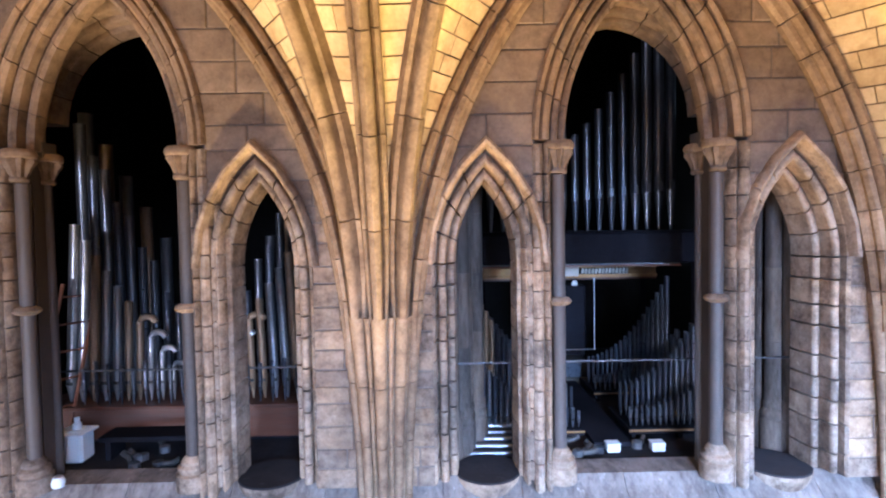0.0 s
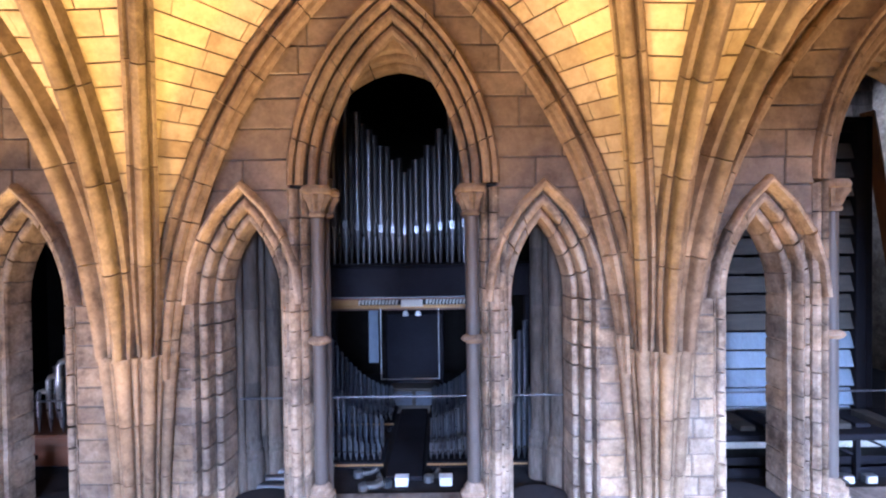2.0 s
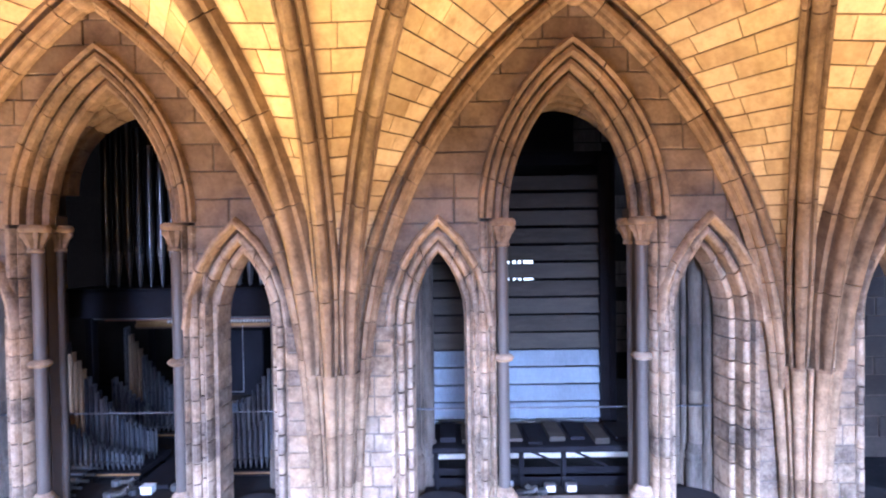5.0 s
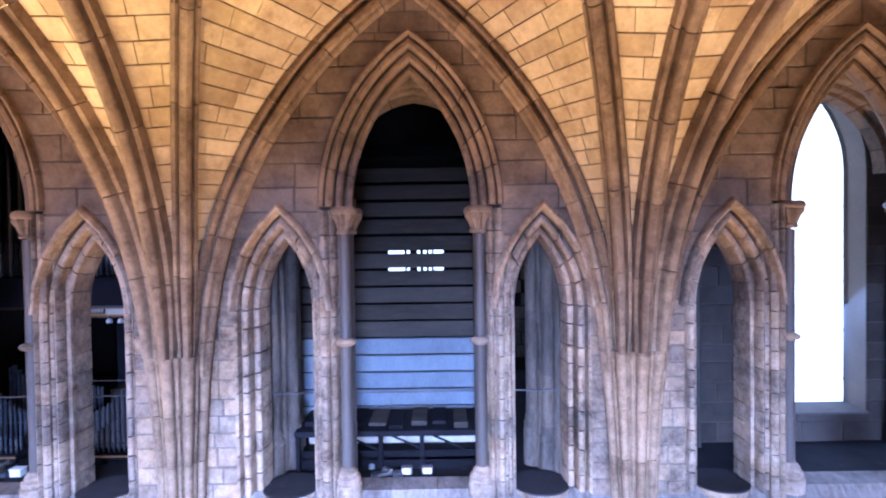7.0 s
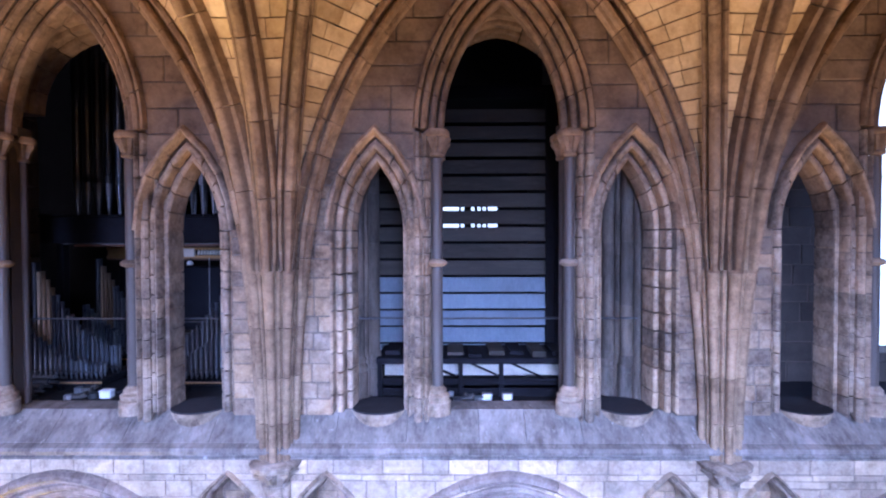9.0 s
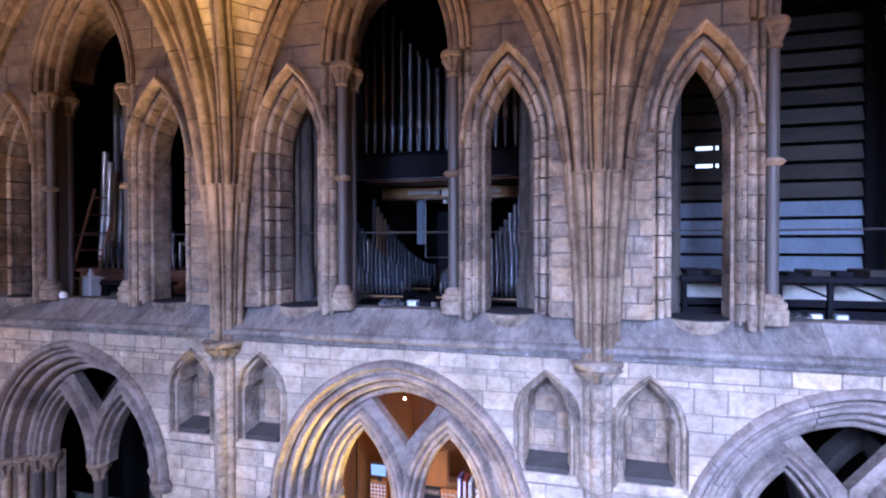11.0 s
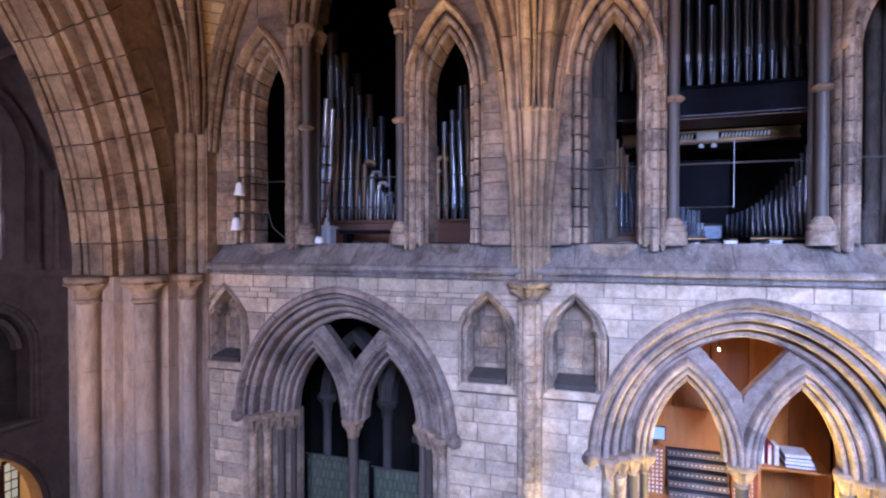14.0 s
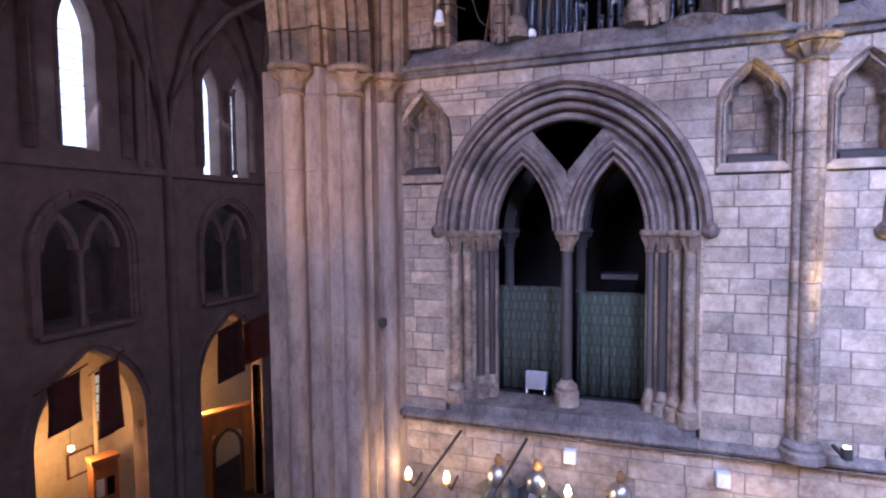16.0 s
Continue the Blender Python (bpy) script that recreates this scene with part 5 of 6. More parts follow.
for sgn in (-1, 1):
    rows = [WIN.at(-0.05, -1 + 2 * i / 20) for i in range(21)]
    vs = [(bm.verts.new((WX, 2.15, z)), bm.verts.new((WX + sgn * x, 2.15, z))) for x, z in rows]
    for a, b in zip(vs, vs[1:]):
        bm.faces.new((a[0], a[1], b[1], b[0]))
part("pane", bm, M_SKYGLOW, win, "glass blown out by bright sky")
for i in range(8):
    zz = 11.4 + i * 0.38
    w = WIN.width(zz, -0.05)
    part("glazing_bar", boxed(WX - w, WX + w, 2.12, 2.14, zz, zz + 0.012), M_BLACK, win)
area_lamp("window_light", (WX, 2.0, 12.9), (WX - 0.6, 0.3, 11.0), 0.8, 3.2, 120, (0.36, 0.55, 1.0))
RWIN = Arch(0.28, 0.7, 16.3, 15.85)
rear = thing("gallery_rear_wall_window", "pale stone rear wall pierced by a window", "wall", kind="structure")
RX = 11.0
ashlar(rear, "stone", 9.4, 12.6, 10.58, 17.6, 6.2, [arch_hole(RX, RWIN, 0.0)], M_BACKPIER, (0.3,), (0.5, 0.8), 78, core=0.3)
rw = thing("window_5", "bright lancet window at the back of the gallery", "window", kind="structure")
bm = bmesh.new()
for sgn in (-1, 1):
    vs = [(bm.verts.new((RX, 6.42, z)), bm.verts.new((RX + sgn * x, 6.42, z))) for x, z in [RWIN.at(0.0, -1 + 2 * i / 20) for i in range(21)]]
    for a, b in zip(vs, vs[1:]):
        bm.faces.new((a[0], a[1], b[1], b[0]))
part("pane", bm, M_SKYGLOW, rw, "glass blown out by bright sky")
for i in range(3):
    part("glazing_bar", boxed(RX - 0.2, RX + 0.2, 6.38, 6.40, 16.0 + i * 0.22, 16.012 + i * 0.22), M_BLACK, rw)
area_lamp("window_light", (RX, 6.1, 16.2), (12.4, 3.8, 12.6), 0.5, 0.8, 90, (0.66, 0.74, 1.0))
t = thing("drain_pipe", "thin dark pipe standing in the gallery corner", "pipe")
part("pipe", tubed([(11.95, 1.6, 10.58), (11.95, 1.6, 13.1)], 0.03, 8), M_BLACK, t)
part("bracket", boxed(11.9, 12.0, 1.6, 1.76, 12.3, 12.34), M_BLACK, t)

# ---------- crossing pier and crossing arch ----------
pier = thing("crossing_pier", "massive clustered pale stone crossing pier", "pier", kind="structure")
OUT = [(-5.28, 0.3), (-5.28, -0.02), (-5.33, -0.1), (-5.33, -0.2), (-5.50, -0.42), (-5.50, -0.62), (-5.62, -0.70), (-5.80, -0.98), (-5.98, -1.0), (-6.02, -1.12), (-6.25, -1.12), (-6.5, -1.22), (-6.62, -1.14), (-6.92, -1.14), (-6.98, -1.05), (-6.98, 0.3)]


def prism(outline, z0, z1):
    bm = bmesh.new()
    a = [bm.verts.new((x, y, z0)) for x, y in outline]
    b = [bm.verts.new((x, y, z1)) for x, y in outline]
    bm.faces.new(a), bm.faces.new(b)
    for i in range(len(outline)):
        j = (i + 1) % len(outline)
        bm.faces.new((a[i], a[j], b[j], b[i]))
    return bm


z = FLOOR
rng = random.Random(61)
while z < 10.1:
    h = min(rng.uniform(0.7, 1.2), 10.15 - z)
    part("drum", prism(OUT, z + 0.003, z + h - 0.003), M_PIER, pier)
    z += h
for x, y, r in ((-6.38, -1.24, 0.15), (-5.69, -0.86, 0.16), (-5.40, -0.30, 0.125)):
    z = FLOOR
    while z < 9.7:
        h = min(rng.uniform(0.8, 1.4), 9.76 - z)
        part("shaft_stone", turned((x, y, z), [(r, 0.003), (r, h - 0.003)], 18), M_PIER, pier, "", True)
        z += h
    part("capital", turned((x, y, 10.15), [(r * 1.02, -0.40), (r * 1.2, -0.385), (r * 1.2, -0.35), (r * 1.05, -0.33), (r * 1.2, -0.2), (r * 1.75, -0.12), (r * 1.6, -0.09), (r * 1.95, -0.08), (r * 2.05, -0.03), (r * 1.95, 0.0), (r * 1.7, 0.01)], 24, 8, (5, 6)), M_MOULD, pier, "carved leaf capital", True)
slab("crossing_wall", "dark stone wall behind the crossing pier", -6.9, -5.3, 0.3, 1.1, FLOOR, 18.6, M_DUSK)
slab("spandrel_wall", "stone wall above the crossing arch", -6.7, -5.75, -8.8, -0.9, 17.0, 18.6, M_MOULD)

HALF = 3.55
CROSS = Arch(HALF, 6.6, 10.16, 10.0)
cross = thing("crossing_arch", "great moulded brown stone crossing arch in several orders", "arch", kind="structure")
cross.matrix_basis = pose(-6.3, MID, 0, 0, 0, 90)
CROSS_PROFILE = rolls([("l", 0.0, 0.45), ("o", 0.03, 0.34, 0.07, 90, 300), ("o", 0.03, 0.17, 0.06, 60, 290), ("l", 0.0, 0.08), ("l", 0.0, -0.16), ("o", 0.04, -0.27, 0.085, 60, 310), ("l", 0.13, -0.33), ("l", 0.16, -0.38), ("l", 0.30, -0.40), ("o", 0.36, -0.50, 0.085, 60, 320), ("l", 0.46, -0.55), ("l", 0.50, -0.64), ("o", 0.60, -0.73, 0.085, 60, 320), ("l", 0.70, -0.76), ("l", 0.95, -0.76), ("l", 0.95, 0.45)], 5)
voussoirs(cross, CROSS, CROSS_PROFILE, M_RIB, "voussoir", 0.48, jamb=False, steps=2)
voussoirs(cross, CROSS, [(0.12, 0.40), (0.12, -0.2), (0.5, -0.45), (0.93, -0.70), (0.93, 0.40)], M_JOINT, "mortar", 1.2, jamb=False, steps=4, gap=-0.01)
# wall over the arch
over = bmesh.new()
for side in (-1, 1):
    rows = []
    for i in range(16):
        s = i / 15
        x, zz = CROSS.at(0.9, s)
        rows.append([over.verts.new((-6.3 + dx, MID + side * x, zz)) for dx in (-0.4, 0.7)] + [over.verts.new((-6.3 + dx, MID + side * (HALF + 1.4) , zz)) for dx in (0.7, -0.4)])
    for a, b in zip(rows, rows[1:]):
        for k in range(4):
            w = (k + 1) % 4
            over.faces.new((a[k], a[w], b[w], b[k]))
tagged(put("crossing_arch_wall", over, M_MOULD), "stone wall over the crossing arch haunches", "wall", kind="structure")

# corner shafts carrying the first vault ribs
corner = thing("corner_shaft", "clustered brown stone corner shaft under the vault", "shaft", kind="structure")
for dx, dy, r in ((-0.20, -0.10, 0.09), (-0.08, -0.30, 0.10), (0.08, -0.22, 0.085), (0.20, -0.10, 0.085)):
    for a, b in ((10.16, 10.7), (10.7, 11.3), (11.3, 11.9), (11.9, 12.4)):
        part("shaft_stone", turned((SHAFTS[0] + dx, dy, a), [(r, 0.003), (r, b - a - 0.003)], 12), M_RIB, corner, "", True)
part("shaft_core", boxed(SHAFTS[0] - 0.3, SHAFTS[0] + 0.3, -0.12, 0.3, 10.16, 12.5), M_RIB, corner)

# ---------- the transept seen past the pier ----------
TX = -16.5
tw = thing("transept_wall", "dark stone transept wall with windows and arches", "wall", kind="structure")
tw.matrix_basis = pose(TX, 0, 0, 0, 0, 90)
TWIN = Arch(0.52, 1.9, 13.3, 10.25)
TLOW = Arch(1.7, 2.5, 2.0, FLOOR)
TGAL = Arch(1.3, 1.40, 7.3, 5.1)
TPAIR = Arch(0.42, 1.2, 12.7, 9.75)


def plain_wall(parent, x0, x1, z0, z1, y, holes, mat, step=0.28, core=0.6):
    bm = bmesh.new()
    z = z0
    while z < z1 - 0.01:
        h = min(step, z1 - z)
        blocked = sorted(b for hole in holes for b in hole(z, z + h))
        spans, cur = [], (x0, x0)
        for (l0, l1), (r0, r1) in blocked:
            spans.append((cur, (l0, l1)))
            cur = (r0, r1)
        spans.append((cur, (x1, x1)))
        for (a0, a1), (b0, b1) in spans:
            vs = []
            for yy in (y, y + core):
                vs += [bm.verts.new(p) for p in ((a0, yy, z), (b0, yy, z), (b1, yy, z + h), (a1, yy, z + h))]
            for f in ((0, 1, 2, 3), (7, 6, 5, 4), (0, 4, 5, 1), (1, 5, 6, 2), (2, 6, 7, 3), (3, 7, 4, 0)):
                bm.faces.new([vs[i] for i in f])
        z += h
    return part("wall_face", bm, mat, parent)


T1, T2 = 3.4, 9.1
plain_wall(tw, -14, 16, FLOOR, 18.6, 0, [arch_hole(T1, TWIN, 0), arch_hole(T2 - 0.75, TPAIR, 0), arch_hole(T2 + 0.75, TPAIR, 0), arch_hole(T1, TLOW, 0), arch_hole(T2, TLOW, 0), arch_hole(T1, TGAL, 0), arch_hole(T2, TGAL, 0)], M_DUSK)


def transept_window(cx, arch, label, name):
    w = thing(name, label, "window", kind="structure")
    w.matrix_basis = pose(TX, cx, 0, 0, 0, 90)
    bm = bmesh.new()
    for sgn in (-1, 1):
        rows = [arch.at(-0.01, -1 + 2 * i / 20) for i in range(21)]
        vs = [(bm.verts.new((0, 0.5, zz)), bm.verts.new((sgn * x, 0.5, zz))) for x, zz in rows]
        for a, b in zip(vs, vs[1:]):
            bm.faces.new((a[0], a[1], b[1], b[0]))
    part("pane", bm, M_SKYGLOW, w, "stained glass blown out by bright sky")
    for i in range(9):
        zz = arch.foot + 0.3 + i * 0.36
        ww = arch.width(zz)
        if ww > 0.05:
            part("glazing_bar", boxed(-ww, ww, 0.46, 0.48, zz, zz + 0.02), M_BLACK, w)
    voussoirs(w, arch, [(0.0, 0.4), (0.02, -0.02), (0.08, -0.06), (0.14, -0.02), (0.14, 0.4)], M_DUSK, "frame_stone", 0.5)
    return w


transept_window(T1, TWIN, "tall bright stained lancet window in the dark transept", "window_2")
transept_window(T2 - 0.75, TPAIR, "bright narrow stained lancet of a pair", "window_3")
transept_window(T2 + 0.75, TPAIR, "bright narrow stained lancet of a pair", "window_4")
for wy in (T1, T2):
    area_lamp("transept_daylight", (TX + 0.15, wy, 12.0), (TX + 8, wy - 3, 6.0), 1.0, 3.2, 45, (0.80, 0.72, 0.9))
# added fill for this wall, as if from an unseen window opposite
area_lamp("transept_daylight", (-7.4, 9.0, 12.5), (TX, 6.0, 8.0), 1.6, 3.6, 160, (0.95, 0.75, 0.82))
big = Arch(1.25, 2.2, 13.2, 10.0)
for cx in (T1, T2):
    e = thing("window_embrasure", "dark moulded arch framing a transept window", "arch", "transept embrasures", "structure")
    e.matrix_basis = pose(TX, cx, 0, 0, 0, 90)
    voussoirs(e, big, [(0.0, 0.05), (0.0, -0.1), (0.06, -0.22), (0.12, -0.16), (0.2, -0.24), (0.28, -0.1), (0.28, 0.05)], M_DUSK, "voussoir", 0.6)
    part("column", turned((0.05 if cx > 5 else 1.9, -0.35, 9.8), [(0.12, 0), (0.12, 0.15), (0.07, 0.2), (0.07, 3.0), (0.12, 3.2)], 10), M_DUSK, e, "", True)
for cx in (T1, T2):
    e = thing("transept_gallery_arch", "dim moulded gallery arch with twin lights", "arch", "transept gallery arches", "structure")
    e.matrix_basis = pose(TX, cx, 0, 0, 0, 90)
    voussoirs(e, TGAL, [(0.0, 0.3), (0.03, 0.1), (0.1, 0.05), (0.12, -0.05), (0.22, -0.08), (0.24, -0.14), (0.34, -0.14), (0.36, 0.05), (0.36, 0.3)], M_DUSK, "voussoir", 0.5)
    sub = Arch(0.36, 1.0, 7.3, 5.1)
    for sd in (-1, 1):
        for q in (-1, 1):
            bm = bmesh.new()
            sub.piece(bm, [(0.0, 0.4), (0.05, 0.2), (0.22, 0.2), (0.26, 0.4)], 0, 1, q, 6)
            bmesh.ops.translate(bm, verts=bm.verts, vec=(sd * 0.64, 0, 0))
            part("tracery", bm, M_DUSK, e)
    part("mullion", turned((0, 0.3, 5.1), [(0.14, 0), (0.14, 0.2), (0.08, 0.3), (0.08, 2.0), (0.15, 2.2)], 10), M_DUSK, e, "", True)
    part("sill", boxed(-1.5, 1.5, -0.18, 0.5, 4.96, 5.1, 0.02), M_DUSK, e)
    low = thing("transept_arcade_arch", "dark moulded arcade arch at floor level", "arch", "transept arcade", "structure")
    low.matrix_basis = pose(TX, cx, 0, 0, 0, 90)
    voussoirs(low, TLOW, [(0.0, 0.5), (0.0, 0.1), (0.08, 0.02), (0.14, 0.06), (0.2, -0.06), (0.3, -0.08), (0.34, 0.02), (0.34, 0.5)], M_DUSK, "voussoir", 0.55)
for cy in (0.6, 6.25, 11.8):
    r = thing("transept_shaft", "dark vaulting shaft on the transept wall", "shaft", "transept shafts", "structure")
    part("shaft", turned((TX + 0.1, cy, 0), [(0.14, FLOOR), (0.14, 10.0), (0.2, 10.2), (0.14, 10.4)], 12), M_DUSK, r, "", True)
    for s in (-1, 1):
        part("rib", tubed([(TX + 0.12, cy, 10.4), (TX + 0.2, cy + s * 0.25, 12.0), (TX + 0.5, cy + s * 0.9, 13.8), (TX + 1.2, cy + s * 1.7, 15.2), (TX + 2.2, cy + s * 2.5, 16.0)], 0.12, 8), M_DUSK, r)
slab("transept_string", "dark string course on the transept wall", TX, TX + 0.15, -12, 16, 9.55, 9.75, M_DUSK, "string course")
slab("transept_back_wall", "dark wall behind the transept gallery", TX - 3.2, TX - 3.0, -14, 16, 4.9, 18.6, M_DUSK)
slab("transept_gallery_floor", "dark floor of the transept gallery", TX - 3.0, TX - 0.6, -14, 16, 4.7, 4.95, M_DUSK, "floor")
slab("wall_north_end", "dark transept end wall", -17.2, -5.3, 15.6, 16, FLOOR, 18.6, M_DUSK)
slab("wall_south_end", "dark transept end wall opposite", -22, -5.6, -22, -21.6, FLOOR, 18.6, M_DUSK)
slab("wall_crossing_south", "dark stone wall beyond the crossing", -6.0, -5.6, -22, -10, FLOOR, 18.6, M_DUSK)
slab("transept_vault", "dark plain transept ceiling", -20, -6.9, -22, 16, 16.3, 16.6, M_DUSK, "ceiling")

# lit chapel behind the transept arcade
slab("chapel_wall", "cream plastered chapel wall in warm light", TX - 4.0, TX - 3.8, -6, 16, FLOOR, 4.7, M_PLASTER)
t = thing("notice_frame", "framed notice hanging on the chapel wall", "picture frame")
t.matrix_basis = pose(TX - 3.78, 5.62, -0.85, 0, 0, 90)
part("frame", boxed(-0.5, 0.5, -0.05, 0.0, 0.0, 0.9, 0.02), M_WOOD, t)
part("sheet", boxed(-0.42, 0.42, -0.055, -0.05, 0.08, 0.82), M_PLASTER, t)
t = thing("cabinet", "orange wooden display cabinet with notices", "cabinet")
t.matrix_basis = pose(TX - 1.9, 5.02, FLOOR, 0, 0, 70) @ Matrix.Diagonal((0.85, 0.85, 2.0, 1))
part("body", boxed(-0.45, 0.45, -0.3, 0.3, 0, 1.9, 0.02), M_OAK, t)
part("top", boxed(-0.5, 0.5, -0.35, 0.35, 1.9, 1.98, 0.01), M_OAK, t)
for i in range(3):
    for j in range(2):
        part("notice", boxed(-0.35 + j * 0.36, -0.08 + j * 0.36, -0.31, -0.3, 0.5 + i * 0.42, 0.8 + i * 0.42), M_BLACKWOOD if (i + j) % 2 else M_PAPER, t)
t = thing("table", "long pale wooden table in the chapel", "table")
part("top", boxed(TX - 2.9, TX - 2.1, 2.0, 4.2, FLOOR + 0.78, FLOOR + 0.84, 0.01), M_OAK, t)
for lx in (TX - 2.8, TX - 2.2):
    for ly in (2.1, 4.1):
        part("leg", boxed(lx - 0.04, lx + 0.04, ly - 0.04, ly + 0.04, FLOOR, FLOOR + 0.78), M_OAK, t)
t = thing("wooden_screen", "red-orange wooden porch screen with arched doorway", "screen")
t.matrix_basis = pose(TX - 1.4, 10.2, FLOOR, 0, 0, 60) @ Matrix.Diagonal((1.15, 1.0, 1.22, 1))
part("panel", boxed(-1.5, -0.55, -0.1, 0.1, 0, 3.0, 0.02), M_OAK, t)
part("panel", boxed(0.55, 1.5, -0.1, 0.1, 0, 3.0, 0.02), M_OAK, t)
part("lintel", boxed(-0.55, 0.55, -0.1, 0.1, 2.3, 3.0, 0.02), M_OAK, t)
part("cornice", boxed(-1.6, 1.6, -0.2, 0.2, 3.0, 3.15, 0.03), M_OAK, t)
da = Arch(0.45, 0.7, 1.7, 0.0)
for q in (-1, 1):
    bm = bmesh.new()
    da.piece(bm, [(0.0, 0.05), (0.0, -0.14), (0.1, -0.16), (0.12, 0.05)], 0, 1, q, 6)
    da.piece(bm, [(0.0, 0.05), (0.0, -0.14), (0.1, -0.16), (0.12, 0.05)], -1, 0, q, 1)
    part("door_arch", bm, M_WOOD, t)
t = thing("armchair", "red upholstered chair by the screen", "chair")
t.matrix_basis = pose(TX - 0.4, 11.2, FLOOR, 0, 0, 60)
part("seat", boxed(-0.3, 0.3, -0.3, 0.3, 0.38, 0.5, 0.04), M_RED, t)
part("backrest", boxed(-0.3, 0.3, 0.22, 0.32, 0.5, 1.2, 0.04), M_RED, t)
for lx in (-0.26, 0.26):
    for ly in (-0.26, 0.26):
        part("leg", boxed(lx - 0.03, lx + 0.03, ly - 0.03, ly + 0.03, 0, 0.38), M_WOOD, t)


def banner(x, y, z, drop, w, ang, seed):
    t = thing("banner", "dark red cloth banner hanging from a pole", "banner", "hanging banners")
    t.matrix_basis = pose(x, y, z, 0, 0, ang)
    part("pole", tubed([(-0.1, 0.5, -0.5), (-0.1, -1.3, 0.45)], 0.025, 8), M_WOOD, t)
    bm = bmesh.new()
    rows = []
    for i in range(9):
        row = []
        for j in range(7):
            u, v = j / 6, i / 8
            yy = 0.1 - 1.2 * u * w
            row.append(bm.verts.new((-0.1 + 0.07 * math.sin(u * 9 + seed + v * 2), yy, -0.3 + (0.5 - yy) * 0.5 - 0.2 - v * drop)))
        rows.append(row)
    for a, b in zip(rows, rows[1:]):
        for j in range(6):
            bm.faces.new((a[j], a[j + 1], b[j + 1], b[j]))
    cloth = part("cloth", bm, M_CLOTH, t, "", True)
    mod = cloth.modifiers.new("thickness", "SOLIDIFY")
    mod.thickness = 0.01
    return t


banner(TX + 0.5, 1.9, 4.1, 1.3, 1.0, 95, 1)
banner(TX + 0.5, 3.3, 4.2, 2.0, 1.0, 80, 2)
banner(TX + 0.5, 8.0, 4.3, 1.9, 1.0, 85, 3)
banner(TX + 0.5, 9.4, 4.3, 1.6, 1.0, 100, 4)
# hanging lamps are made up, placed to warm the lower part of the chapel
chapel_lamps = ((TX - 2.2, 4.2, 0.9), (TX - 2.0, 9.3, 0.9))
for i, p in enumerate(chapel_lamps):
    t = thing("hanging_lamp", "added hanging lamp warming the chapel", "lamp", "chapel lamps")
    part("bulb", turned(p, [(0.03, -0.1), (0.08, -0.05), (0.08, 0.03), (0.03, 0.08)], 10), M_BULB, t)
    part("cord", tubed([(p[0], p[1], p[2] + 0.08), (p[0], p[1], 4.7)], 0.008, 6), M_BLACK, t)
    lamp = bpy.data.lights.new("chapel_light", "POINT")
    lamp.energy, lamp.color, lamp.shadow_soft_size = 400, (1.0, 0.50, 0.15), 0.15
    ob = new("chapel_light", lamp)
    ob.location = (p[0] + 0.25, p[1], p[2] - 0.25)

t = thing("banner_pole", "pale wooden pole standing by the chapel wall", "pole")
part("pole", tubed([(TX - 3.0, 5.65, FLOOR), (TX - 3.0, 5.65, 2.9)], 0.06, 8), M_PLASTER, t)
part("foot", turned((TX - 3.0, 5.65, FLOOR), [(0.2, 0), (0.2, 0.06), (0.08, 0.12)], 12), M_WOOD, t)
cw = thing("window_7", "small leaded window with green and blue glass", "window", kind="structure")
part("window_frame", boxed(TX - 3.8, TX - 3.74, 6.22, 6.80, 0.72, 2.6), M_BLACKWOOD, cw)
for i in range(2):
    for j in range(5):
        part("pane", boxed(TX - 3.74, TX - 3.73, 6.28 + i * 0.24, 6.48 + i * 0.24, 0.80 + j * 0.35, 1.10 + j * 0.35), M_DIMGLASS, cw)
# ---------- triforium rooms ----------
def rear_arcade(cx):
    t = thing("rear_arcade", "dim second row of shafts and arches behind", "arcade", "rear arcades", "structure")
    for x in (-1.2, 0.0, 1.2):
        # the rear row is dimmed by its stone colour
        part("shaft", turned((x, 1.5, 0), [(0.16, 5.24), (0.16, 5.5), (0.08, 5.6), (0.08, 7.6)], 10), M_RECESS, t, "", True)
        part("capital", turned((x, 1.5, 7.86), [(q * 1.2, h) for q, h in CAP_RINGS], 14, 5, (5, 6)), M_RECESS, t, "carved leaf capital", True)
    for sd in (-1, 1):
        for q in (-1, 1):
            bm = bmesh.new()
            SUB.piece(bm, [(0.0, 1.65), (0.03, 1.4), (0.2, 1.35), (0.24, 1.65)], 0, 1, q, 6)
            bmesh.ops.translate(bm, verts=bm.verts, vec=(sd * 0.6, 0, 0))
            part("tracery", bm, M_RECESS, t)
    t.location.x = cx
    return t


rear_arcade(BAYS[0])
rear_arcade(BAYS[2])


